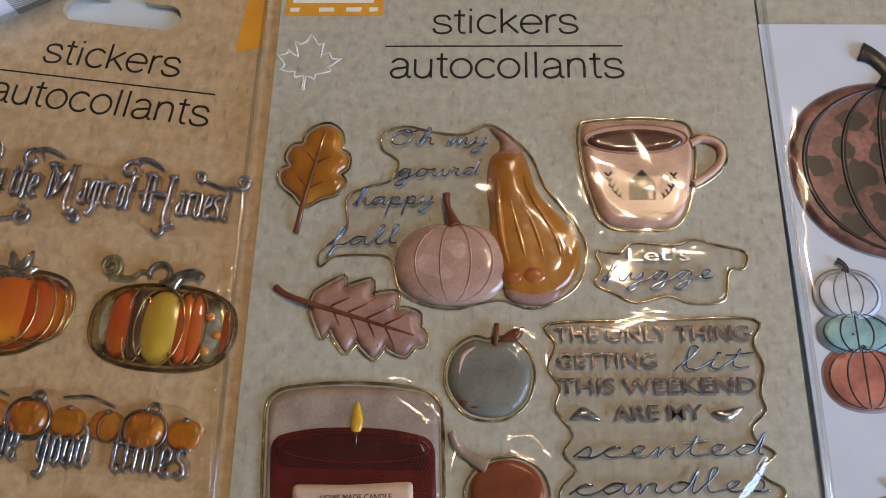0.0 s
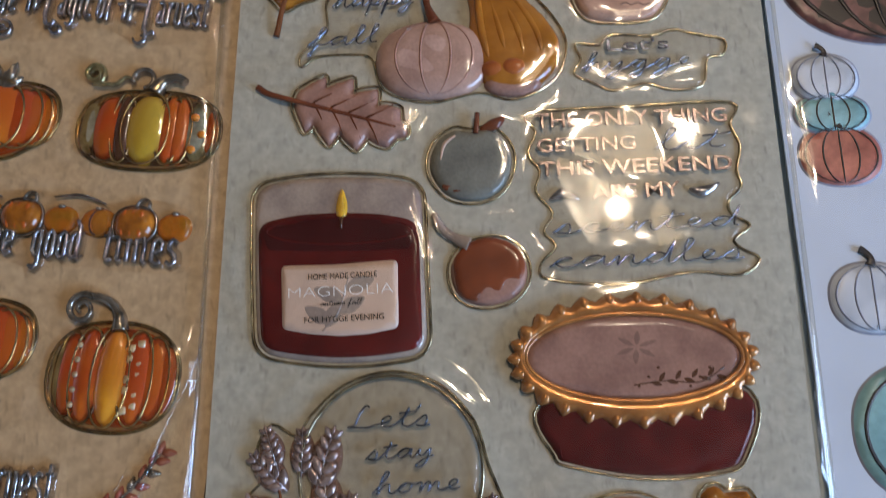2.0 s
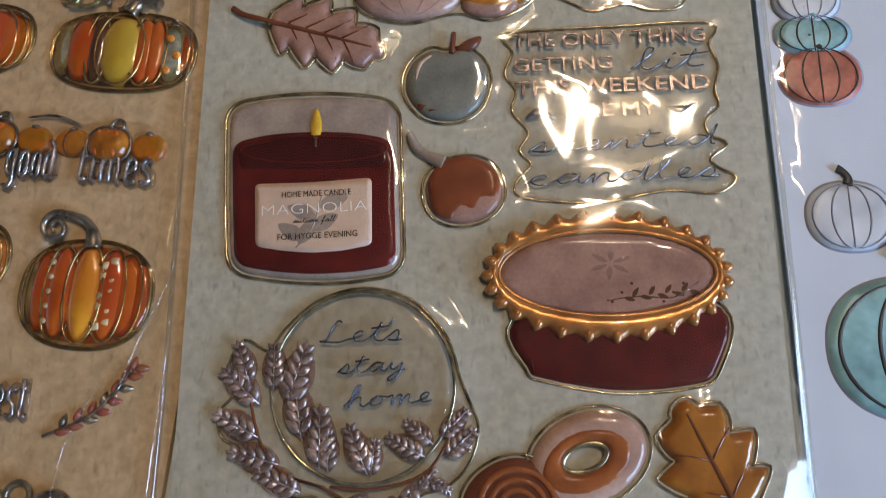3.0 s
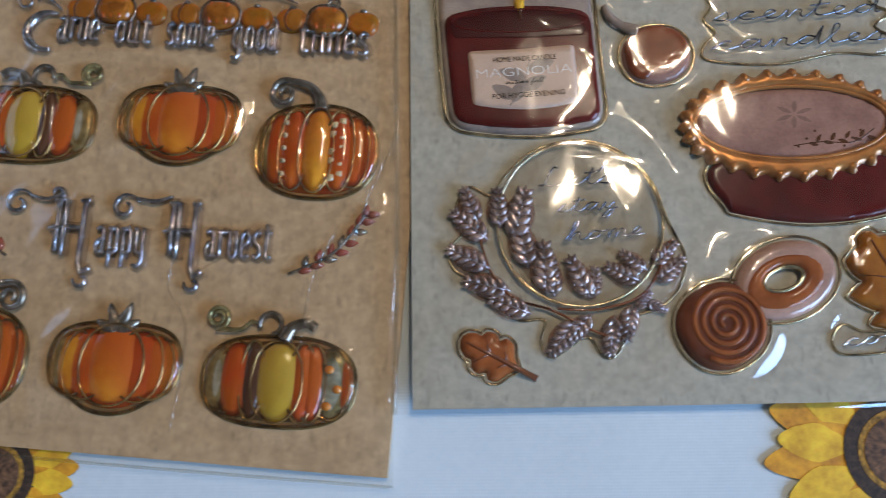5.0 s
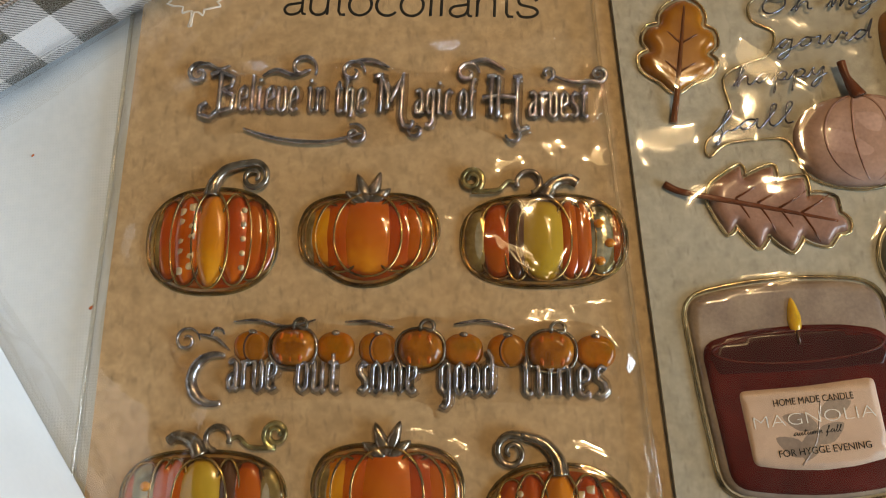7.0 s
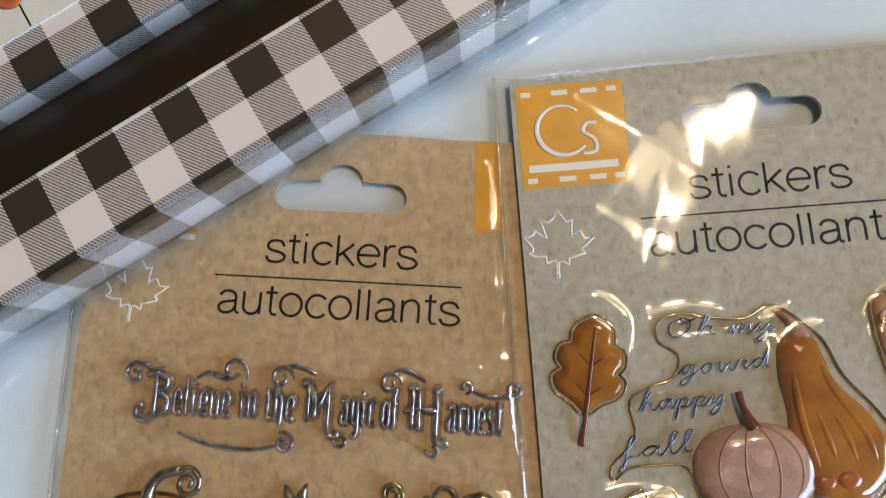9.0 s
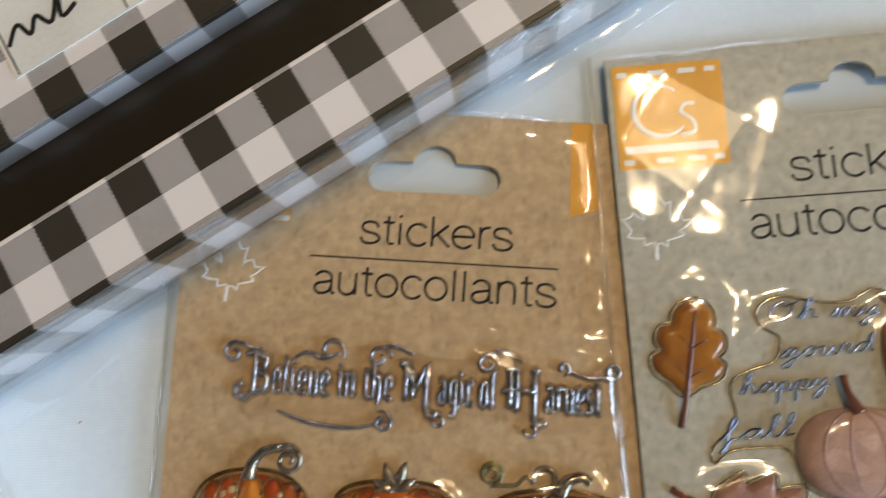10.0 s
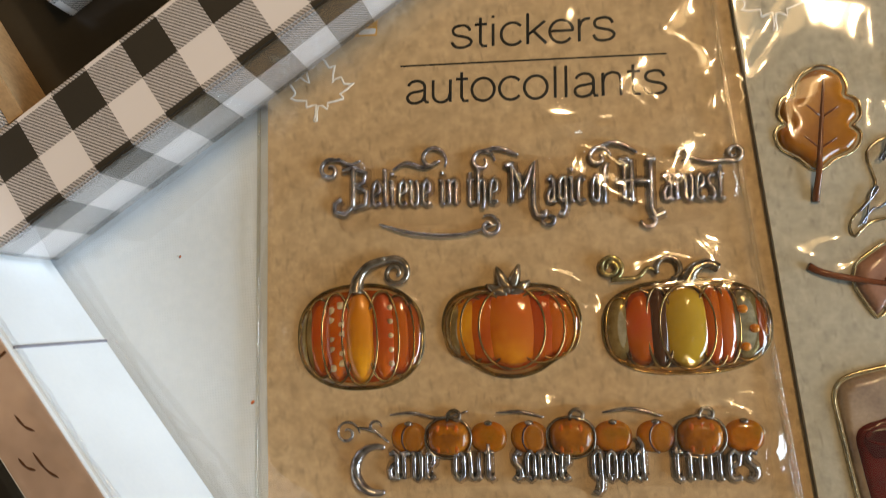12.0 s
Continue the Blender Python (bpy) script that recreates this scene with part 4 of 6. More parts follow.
# gourds with a greeting
gx, gy = 45.0, 138.0
gourds = sticker("gourd_sticker", gx, gy, CARD_B, "puffy gourd and pumpkin sticker with happy fall words")
back = smooth_loop([(28, 159.5), (33, 161.5), (40, 160), (47, 159.5), (53, 162), (58.5, 158.5), (63, 153.5), (66, 146), (72, 138), (74.8, 131), (72, 122.5), (63, 117.8), (55, 119.6), (44, 117.4), (34, 120.6), (31, 128.5), (26, 129.6), (18.5, 129.2), (15, 126.8), (15, 130), (20.5, 135.5), (20.2, 143.2), (25, 146), (30, 147.6), (31.8, 152.5), (28, 155.5)], 4)
pad("clear_base", gourds, rel(back, gx, gy), HAZE, 0.9, 1.2, step=1.2)
rim(gourds, rel(back, gx, gy), 0.1, 0.4)
squash = smooth_loop([(57.6, 155.6), (60.0, 155.2), (61.8, 152.8), (64.2, 145), (70, 138), (73.4, 131.5), (71.5, 124), (64.5, 119.6), (56.5, 121.5), (53, 131), (53.2, 139), (52.4, 146), (53.0, 152.6), (55.0, 155.0)], 5)
pad("gourd_neck", gourds, rel(smooth_loop([(53.2, 161.2), (56.4, 160.0), (59.2, 157.0), (61.0, 154.6), (58.0, 153.8), (55.4, 154.4), (55.6, 157.4), (54.2, 159.4)], 5), gx, gy), BLUSH_DARK, 1.4, 1.6, 0.3, "pale clear gourd stalk")
pad("gourd", gourds, rel(squash, gx, gy), GOURD, 2.2, 5.0, 0.3, "orange gourd", lumps=0.06)
for k in range(4):
    ridge = smooth_loop([(55.4 + k * 1.5, 153), (55.0 + k * 2.4, 144), (56.0 + k * 4.0, 133), (58.4 + k * 3.6, 123.5)], 6, False)
    part("ridge", tube(np.column_stack([rel(ridge, gx, gy), np.interp(np.linspace(0, 1, len(ridge)), (0, 0.3, 0.8, 1), (1.5, 2.1, 2.2, 1.6))]), 0.95, 0, False, 8, 0.5, (0.4, 0.8, 1, 0.4)), GOURD, gourds)
pad("clear_lobe", gourds, rel(ellipse(62.6, 121.4, 6.4, 3.0, 30), gx, gy), BLUSH_DARK, 1.5, 2.4, 0.2, "blush gel under the gourd")
pump = ellipse(44.8, 127.6, 13.0, 9.6, 44, 0, 2.3)
pad("pumpkin", gourds, rel(pump, gx, gy), BLUSH, 2.7, 6.5, 0.3, "blush pink pumpkin")
for bow in (-0.66, -0.22, 0.32, 0.70):
    arcs = np.array([(44.9 + bow * 12.6 * math.cos(q), 127.6 + 9.0 * math.sin(q)) for q in np.linspace(-1.35, 1.4, 20)])
    lift = 0.3 + 2.7 * np.sqrt(np.clip(1 - (1 - np.clip(edge_distance(arcs, pump) / 6.5, 0, 1)) ** 2, 0, 1))
    part("crease", tube(np.column_stack([rel(arcs, gx, gy), lift]), 0.24, 0, False, 6, 0.5, (0.3, 1, 1, 1.3)), BLUSH_DARK, gourds)
stem = smooth_loop([(43.1, 144.0), (43.6, 140.5), (45.2, 136.2)], 6, False)
part("stem", tube(np.column_stack([rel(stem, gx, gy), np.full(len(stem), 1.6)]), 1.1, 0, False, 8, 0.8, (0.8, 0.7, 1.5)), BROWN, gourds)
pad("small_gourd", gourds, rel(ellipse(62.8, 124.8, 3.4, 2.8, 30), gx, gy), SMALL_RUST, 2.6, 2.0, 0.3)
pad("small_gourd", gourds, rel(ellipse(58.2, 124.6, 3.0, 2.5, 30), gx, gy), SMALL_RUST, 2.4, 1.8, 0.3)
for text, l, r in (("Oh my", (29, 156.3), (53, 156.6)), ("gourd", (31, 148.2), (50.5, 148.8)), ("happy", (21.6, 141), (40.5, 141.8)), ("fall", (16.2, 131.2), (32.3, 132.2))):
    words_on(gourds, gx, gy, text, l, r, 4.4, shear=0.35)

# cocoa mug
mx, my = 88.0, 148.0
mug = sticker("mug_sticker", mx, my, CARD_B, "peach mug sticker with dark coffee and a tiny house")
cup = smooth_loop([(74.6, 160.6), (77, 162.4), (87.5, 163.2), (97.5, 162.4), (99.8, 160), (100, 152), (98, 143), (95.6, 138.4), (92, 136.6), (83, 136.6), (79, 138.2), (76.8, 143), (75, 152)], 5)
pad("cup", mug, rel(cup, mx, my), MUG, 1.5, 2.0, label="peach cup")
rim(mug, rel(cup, mx, my))
handle = smooth_loop([(99.6, 157.0), (102.5, 158.4), (106.2, 156.8), (106.4, 153.2), (103.6, 149.8), (99.4, 147.0)], 6, False)
part("handle", tube(rel(handle, mx, my), 0.95, 0.6, False, 8, 1.0), MUG, mug)
part("clear_edge", tube(rel(offset(handle[::-1], 1.3), mx, my), 0.35, 0.3, False, 6, 1.2), GLINT_RIM, mug)
pad("coffee", mug, rel(ellipse(86.8, 157.5, 11.0, 2.9, 36, 1), mx, my), COFFEE, 0.35, 0.8, 1.5, "dark coffee")
part("cup_lip", tube(rel(ellipse(87.0, 157.9, 11.9, 3.7, 48, 1), mx, my), 0.25, 1.55, True, 6, 0.7), BLUSH_DARK, mug, "thin rim round the coffee")
part("house_wall", slab(rel([(84.6, 142.8), (90.6, 142.8), (90.6, 147.0), (87.8, 150.2), (84.8, 147.2)], mx, my), 1.45, 1.62), BLACK_INK, mug, "small dark printed house")
part("house_window", slab(rel([(87.0, 146.0), (88.4, 146.0), (88.4, 147.3), (87.0, 147.3)], mx, my), 1.6, 1.68), MUG, mug)
part("house_door", slab(rel([(88.9, 142.9), (89.9, 142.9), (89.9, 145.0), (88.9, 145.0)], mx, my), 1.6, 1.68), MUG, mug)
for side in (-1, 1):
    twig = smooth_loop([(87.6 + side * 4.4, 143.0), (87.6 + side * 6.4, 145), (87.6 + side * 7.4, 148.6)], 5, False)
    sprig = [tube(rel(twig, mx, my), 0.14, 1.55, False, 5, 0.5)]
    for q in twig[2::2]:
        for dx in (-1.0, 0.9):
            sprig.append(tube(rel([q, q + (dx * 0.8, 0.9)], mx, my), 0.26, 1.55, False, 5, 0.5))
    part("sprig", joined(*sprig), BLACK_INK, mug)
part("script_line", tube(rel(smooth_loop([(87, 139.6), (88.4, 140.2), (89.6, 139.5), (91, 140.1), (92.4, 139.5), (94, 140)], 5, False), mx, my), 0.12, 1.5, False, 5, 0.5), BLACK_INK, mug)

# let's hygge
hx, hy = 92.0, 126.0
hyg = sticker("word_sticker", hx, hy, CARD_B, "clear gel sticker with the words Let's hygge", "clear word stickers")
hy_loop = smooth_loop([(77, 130.8), (82, 130.4), (85, 132.8), (94, 132.4), (98.5, 133.8), (103.5, 132.6), (109.6, 131.0), (109, 127.4), (105.6, 126.6), (104, 120.2), (97, 119.4), (92, 121.0), (85, 119.4), (80.5, 121.4), (76.4, 123.6), (78, 127)], 4)
pad("clear_base", hyg, rel(hy_loop, hx, hy), HAZE, 1.0, 1.4)
rim(hyg, rel(hy_loop, hx, hy), 0.1, 0.4)
words_on(hyg, hx, hy, "Let's", (83.6, 128.6), (97.2, 128.8), 3.0)
words_on(hyg, hx, hy, "hygge", (77.6, 123.8), (102, 124.8), 4.4, shear=0.35)

# grey apple
ax, ay = 53.0, 103.0
apple = sticker("apple_sticker", ax, ay, CARD_B, "puffy grey apple sticker with small brown leaf")
body = smooth_loop([(53, 110.4), (57.5, 110.8), (61, 107.6), (62, 103), (60.2, 97.6), (55.5, 94.6), (49, 95.2), (45, 99.5), (44.2, 104), (46, 108.4), (49.5, 110.8)], 5)
pad("fruit", apple, rel(body, ax, ay), GREY, 1.5, 2.4)
rim(apple, rel(body, ax, ay))
part("highlight_mark", tube(rel(smooth_loop([(46.6, 103.5), (47.4, 107), (49.8, 109)], 5, False), ax, ay), 0.5, 1.45, False, 6, 0.4, (0.4, 1, 0.4)), LABEL, apple)
part("stem", tube(rel([(54.2, 109.5), (54.6, 114.2)], ax, ay), 0.6, 1.4, False, 6), BROWN, apple)
pad("leaf", apple, rel(smooth_loop([(55, 110.4), (57.5, 112.8), (60.6, 113.4), (59, 110.6)], 5), ax, ay), BROWN, 0.7, 0.9, 1.0)
for dx, dy in ((48.0, 97.6), (50.2, 96.6), (49.4, 98.8)):
    pad("blot", apple, rel(ellipse(dx, dy, 1.2, 0.9, 14), ax, ay), BROWN, 0.5, 0.6, 1.0)

# scented candles text
tx, ty = 88.0, 97.0
only = sticker("word_sticker", tx, ty, CARD_B, "large clear gel sticker with raised scented candles words", "clear word stickers")
tl = smooth_loop([(66.2, 114.4), (88, 115.4), (109.6, 116), (109, 111), (110.6, 106), (109.4, 100.6), (110, 96.8), (107, 93.6), (107.6, 90.6), (111, 88.4), (107.4, 85.4), (108.8, 83.4), (112.2, 81.2), (108, 78.0), (98, 78.6), (84, 76.2), (69, 77.4), (67.6, 80.6), (70.8, 84.4), (68.4, 87.6), (70.4, 91.6), (67, 96.4), (68, 101), (65.6, 105), (67.4, 110)], 4)
pad("clear_base", only, rel(tl, tx, ty), HAZE, 1.0, 1.4, step=1.2)
rim(only, rel(tl, tx, ty), 0.1, 0.42)
for text, l, r, hh, sh in (("THE ONLY THING", (67.2, 110.6), (108.2, 111.4), 3.3, 0), ("GETTING", (67.4, 105.0), (88.4, 105.4), 3.2, 0), ("lit", (92, 104.9), (107.6, 105.6), 4.8, 0.4), ("THIS WEEKEND", (67.6, 99.6), (108.4, 100.5), 3.3, 0), ("ARE MY", (78.6, 94.3), (97.1, 94.9), 3.2, 0), ("scented", (70, 86.8), (108.6, 88.2), 4.6, 0.4), ("candles", (69, 79.6), (109, 81.3), 4.6, 0.4)):
    words_on(only, tx, ty, text, l, r, hh, BRONZE if not sh else INK_GEL, sh, weight=0.004)
for sx, sgn in ((72.5, -1), (102, 1)):
    pad("twig", only, rel(smooth_loop([(sx - 3, 95.4 + sgn), (sx, 97), (sx + 3.6, 96 + 1.6 * sgn), (sx, 94.6)], 5), tx, ty), SILVER_GEL, 0.6, 0.8, 0.8)

# candle in a jar
cx, cy = 25.0, 80.0
candle = sticker("candle_sticker", cx, cy, CARD_B, "burgundy jar candle sticker with lit wick and cream label")
jar = rounded([(6.0, 98.6), (16, 100.2), (24, 100.6), (34, 100.2), (42.4, 98.6), (43.2, 80), (44.0, 62.2), (34, 60.6), (26, 60.2), (18, 60.8), (8.6, 62.4), (7.0, 80)], 4.2, 5)
pad("glass", candle, rel(jar, cx, cy), GLASSY, 1.3, 1.2, label="smoky glass rim", step=1.0)
rim(candle, rel(jar, cx, cy), 0.7, 0.55)
wax = rounded([(7.6, 89.8), (16, 91.6), (25, 92.0), (34, 91.6), (41.8, 90.0), (42.3, 78), (42.9, 63.2), (34, 61.8), (26, 61.4), (18, 62.0), (9.8, 63.4), (8.5, 78)], 3.2, 5)
pad("wax", candle, rel(wax, cx, cy), WINE, 0.25, 0.8, 1.4, "burgundy wax", step=1.2)
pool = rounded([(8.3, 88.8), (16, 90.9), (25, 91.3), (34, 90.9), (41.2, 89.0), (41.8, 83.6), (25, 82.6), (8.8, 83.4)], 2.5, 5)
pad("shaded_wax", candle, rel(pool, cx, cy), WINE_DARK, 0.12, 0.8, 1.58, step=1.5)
part("wax_edge", tube(rel(ellipse(25.1, 88.0, 15.6, 2.9, 44), cx, cy), 0.22, 1.72, True, 6, 0.4), WINE, candle, "thin line round the wax pool")
part("wick", tube(rel([(25.5, 88.4), (25.5, 91.0)], cx, cy), 0.3, 1.75, False, 6), P_DARK, candle)
pad("flame", candle, rel(smooth_loop([(25.4, 97.2), (26.6, 94), (26.4, 91.2), (25.4, 90.2), (24.4, 91.4), (24.3, 94)], 5), cx, cy), FLAME, 0.4, 0.8, 1.55, "yellow flame")
lab = rounded([(13.1, 80.5), (25, 80.7), (37.6, 81.6), (38.0, 67.4), (32, 66.2), (26, 65.8), (20, 66.2), (14.0, 67.2)], 1.2, 3)
pad("label", candle, rel(lab, cx, cy), LABEL, 0.12, 0.6, 1.68, "cream paper label", step=1.5)
for text, l, r, hh, mt, sh in (("HOME MADE CANDLE", (19.0, 77.4), (33.4, 78.0), 1.3, BLACK_INK, 0), ("MAGNOLIA", (15.0, 73.6), (36.8, 74.6), 2.3, WHITE_INK, 0), ("autumn fall", (21.6, 72.0), (30.2, 72.4), 1.3, BLACK_INK, 0.3), ("FOR HYGGE EVENING", (18.6, 68.4), (35.0, 69.2), 1.3, BLACK_INK, 0)):
    words_on(candle, cx, cy, text, l, r, hh, mt, sh, 1.83, "label_words", -0.022 if mt is WHITE_INK else 0.0, 0.05, 0.0)
sprig = [tube(rel(smooth_loop([(22.4, 66.8), (25.6, 71.0), (27.4, 78.0)], 5, False), cx, cy), 0.16, 1.81, False, 5, 0.3)]
for (px, py), ang in (((24, 68.6), 150), ((25.4, 70.6), 30), ((26.2, 73.4), 160), ((26.8, 75.4), 20), ((23.0, 67.6), 60)):
    q = turned(smooth_loop([(0, 0), (2.8, 1.7), (6.4, 0), (2.8, -1.6)], 4), px, py, ang)
    sprig.append(dome(rel(q, cx, cy), 0.02, 0.6, 1.805, 1.0, skirt=False))
part("label_sprig", joined(*sprig), GLASSY, candle, "grey printed magnolia sprig")

# acorn
nx, ny = 56.0, 80.0
acorn = sticker("acorn_sticker", nx, ny, CARD_B, "brown acorn sticker with blush nut and twig")
nut = ellipse(56.6, 79.0, 8.0, 7.0, 40, 10, 2.2)
pad("nut", acorn, rel(nut, nx, ny), BLUSH_DARK, 1.3, 2.2, label="blush nut")
rim(acorn, rel(nut, nx, ny))
cap = smooth_loop([(49.4, 78.2), (49.6, 82), (52.8, 85.2), (57.4, 86.2), (62, 84.4), (64, 80.6), (63.0, 77.2), (60.6, 77.0), (58.8, 74.6), (56.0, 75.0), (53.8, 72.9), (50.6, 74.2)], 5)
pad("cap", acorn, rel(cap, nx, ny), ACORN, 0.45, 1.8, 1.1, "rust brown cap")
part("twig", tube(rel(smooth_loop([(45.2, 91.6), (46.6, 88.6), (49.0, 86.6), (52.6, 84.8)], 6, False), nx, ny), 1.1, 0.8, False, 8, 0.9, (0.7, 1.0, 0.9, 1.6)), GLASSY, acorn, "smoky clear twig")
pad("twig_leaf", acorn, rel(smooth_loop([(46.2, 87.4), (48, 86.0), (49.0, 87.4), (47.4, 88.6)], 4), nx, ny), SILVER_GEL, 0.9, 0.8)

# pie
px0, py0 = 85.0, 58.0
pie = sticker("pie_sticker", px0, py0, CARD_B, "pumpkin pie sticker with scalloped copper crust")
tin = smooth_loop([(66.4, 51.8), (69.0, 42.8), (72, 40.8), (86, 38.6), (100, 39.6), (105.4, 42.6), (107.2, 54.4), (86, 60)], 6)
pad("tin", pie, rel(tin, px0, py0), WINE, 1.0, 1.4, label="dark burgundy pie dish")
rim(pie, rel(tin, px0, py0), 0.6, 0.4)
for k in range(9):
    t = k / 8
    x = 69.2 + t * 35.6
    part("flute", tube(np.column_stack([rel([(x + (t - 0.5) * -1.6, 42.2 - 1.6 * math.sin(math.pi * t)), (x, 49.0)], px0, py0), [0.9, 0.9]]), 0.2, 0, False, 5, 0.5), WINE, pie)
n_sc = 27
crust = []
for i in range(n_sc * 6):
    a = 2 * np.pi * i / (n_sc * 6)
    tooth = 1 - abs((i % 6) / 3 - 1)
    crust.append((84.9 + (23.6 + 1.5 * tooth) * math.cos(a), 61.0 + (12.1 + 1.5 * tooth) * math.sin(a)))
inner = ellipse(84.9, 61.4, 21.4, 8.6, 60)
pad("crust", pie, rel(crust, px0, py0), CRUST, 1.7, 1.6, 0.6, "copper scalloped crust", holes=[rel(ellipse(84.9, 61.4, 20.8, 8.2, 50), px0, py0)])
for i in range(n_sc):
    a = 2 * np.pi * (i + 0.5) / n_sc
    knob = turned(smooth_loop([(-1.4, 0), (-0.7, 1.2), (0.7, 1.1), (1.7, 0), (0.7, -1.1), (-0.7, -1.2)], 3), 84.9 + 23.3 * math.cos(a), 61.0 + 11.9 * math.sin(a), math.degrees(math.atan2(math.sin(a) * 1.5, math.cos(a))))
    pad("scallop", pie, rel(knob, px0, py0), CRUST, 1.0, 1.0, 1.5, step=0.6)
pad("filling", pie, rel(inner, px0, py0), BLUSH_DARK, 0.7, 1.6, 1.0, "dusky pink filling", step=1.2)
part("filling_edge", tube(rel(inner, px0, py0), 0.5, 1.6, True, 8), CRUST, pie)
flower = []
for k in range(6):
    a = radians(25 + 60 * k)
    q = turned(smooth_loop([(0.6, 0), (2.4, 0.6), (4.4, 0), (2.4, -0.6)], 4), 85.6, 63.2, math.degrees(a))
    q[:, 1] = 63.2 + (q[:, 1] - 63.2) * 0.75
    flower.append(dome(rel(q, px0, py0), 0.05, 0.5, 1.72, 0.8, skirt=False))
part("flower_mark", joined(*flower), FAINT_BROWN, pie, "faint brown star flower")
berries = [tube(np.column_stack([rel(smooth_loop([(84.6, 55.8), (91, 56.6), (97.6, 56.4), (102.6, 59.4)], 5, False), px0, py0), np.full(16, 1.72)]), 0.14, 0, False, 5, 0.5)]
for k in range(9):
    a = turned(smooth_loop([(0, 0), (1.0, 0.45), (2.2, 0), (1.0, -0.45)], 4), 88 + k * 1.6, 56.4 + 0.16 * k, 55 if k % 2 else -15)
    berries.append(dome(rel(a, px0, py0), 0.04, 0.4, 1.72, 0.7, skirt=False))
    berries.append(dome(rel(ellipse(85.6 + k * 2.0, 55.6 + (k * 37 % 5) * 0.9, 0.34, 0.3, 8), px0, py0), 0.05, 0.2, 1.73, 0.4, skirt=False))
part("berry_sprig", joined(*berries), P_DARK, pie, "dark printed berry sprig")

# wreath
wx, wy = 36.5, 39.0
wreath = sticker("wreath_sticker", wx, wy, CARD_B, "clear round wreath sticker with rosy leaves and words")
wl = smooth_loop([(36.5, 58.6), (46, 56.2), (53, 49), (55.6, 41), (57.2, 37), (59.2, 31.4), (57.4, 25), (53, 20.6), (47.5, 18.6), (43.6, 11.4), (40.6, 10.4), (37.6, 14.6), (33.4, 12.6), (29.4, 10.4), (27.4, 13.6), (28.4, 18.4), (23, 18.4), (18, 22), (14.4, 27), (9.4, 29.4), (8.2, 34), (11, 37.6), (9.8, 43.4), (12.6, 48.2), (17.6, 46), (20.4, 50), (27, 56)], 4)
pad("clear_base", wreath, rel(wl, wx, wy), HAZE, 1.1, 1.6, step=1.2)
rim(wreath, rel(wl, wx, wy), 0.1, 0.45)
part("ring", tube(ellipse(0.2, 0.4, 18.0, 18.4, 70), 0.34, 1.25, True, 8), GLINT_RIM, wreath, "raised clear ring")
part("ring_pad", dome(ellipse(0.2, 0.4, 17.4, 17.8, 60), 0.5, 1.2, 0.95, 1.4), HAZE, wreath, "hazy clear centre")
def wreath_leaf(x, y, ang, ln):
    """A frond: a clear gel pad with a raised rib and a double row of small pointed leaflets."""
    lf = smooth_loop([(0, 0), (ln * 0.28, ln * 0.24), (ln * 0.62, ln * 0.25), (ln, 0), (ln * 0.62, -ln * 0.25), (ln * 0.28, -ln * 0.24)], 4)
    leaf = part("leaf", dome(rel(turned(lf, x, y, ang), wx, wy), 0.6, 1.3, 0.8, 0.7, lumps=0.15), ROSE, wreath, "rosy clear gel leaf")
    part("rib", tube(rel(turned([(0, 0), (ln * 0.94, 0)], x, y, ang), wx, wy), 0.17, 1.5, False, 5), ROSE_LINE, leaf)
    bits = []
    for k in range(5):
        t, size = ln * (0.10 + 0.18 * k), ln * (0.34 - 0.03 * k)
        for side in (1, -1):
            q = turned(smooth_loop([(0, 0), (size * 0.45, size * 0.27), (size, 0), (size * 0.45, -size * 0.27)], 3), t, 0, side * 42)
            bits.append(dome(rel(turned(q, x, y, ang), wx, wy), 0.55, 0.5, 1.25, 0.5))
    q = turned(smooth_loop([(0, 0), (ln * 0.08, ln * 0.04), (ln * 0.2, 0), (ln * 0.08, -ln * 0.04)], 3), ln * 0.84, 0, 0)
    bits.append(dome(rel(turned(q, x, y, ang), wx, wy), 0.5, 0.4, 1.25, 0.5))
    part("foliage", joined(*bits), ROSE_LEAF, leaf, "small raised rosy leaflets")


for x, y, ang, ln in ((14.5, 39.7, 111, 7.7), (16.6, 35.8, 139, 9.1), (19.2, 38.3, 91, 8.3), (22.1, 35.6, 75, 11.0), (25.1, 29.3, 99, 10.1), (16.7, 29.6, 153, 8.9), (28.8, 23.7, 91, 10.4), (21.1, 24.6, 167, 9.1), (30.5, 23.1, 92, 7.3), (25.4, 19.6, 158, 8.7), (38.1, 22.8, 114, 8.8), (38.7, 22.6, 84, 6.3), (34.7, 18.2, -128, 8.4), (38.3, 19.3, -134, 7.2), (43.0, 19.1, -101, 7.7), (46.8, 21.4, -102, 7.2), (49.1, 26.1, 154, 7.4), (50.6, 28.5, 142, 6.2), (51.9, 29.6, 45, 6.7), (52.6, 26.0, 41, 7.1), (49.8, 21.9, -26, 4.3), (47.8, 20.2, 51, 4.5)):
    wreath_leaf(x, y, ang, ln * 1.15)
for twig in (((30.0, 20.4), (22.0, 23.0), (17.0, 29.0), (14.0, 40.0)), ((31.0, 20.6), (40.0, 20.4), (50.0, 24.0), (56.0, 35.0)), ((24.0, 22.0), (30.0, 20.2), (38.0, 16.0), (43.0, 14.0))):
    part("twig", tube(rel(smooth_loop(twig, 6, False), wx, wy), 0.3, 1.25, False, 6), LEAF_VEIN, wreath, "thin brown twig")
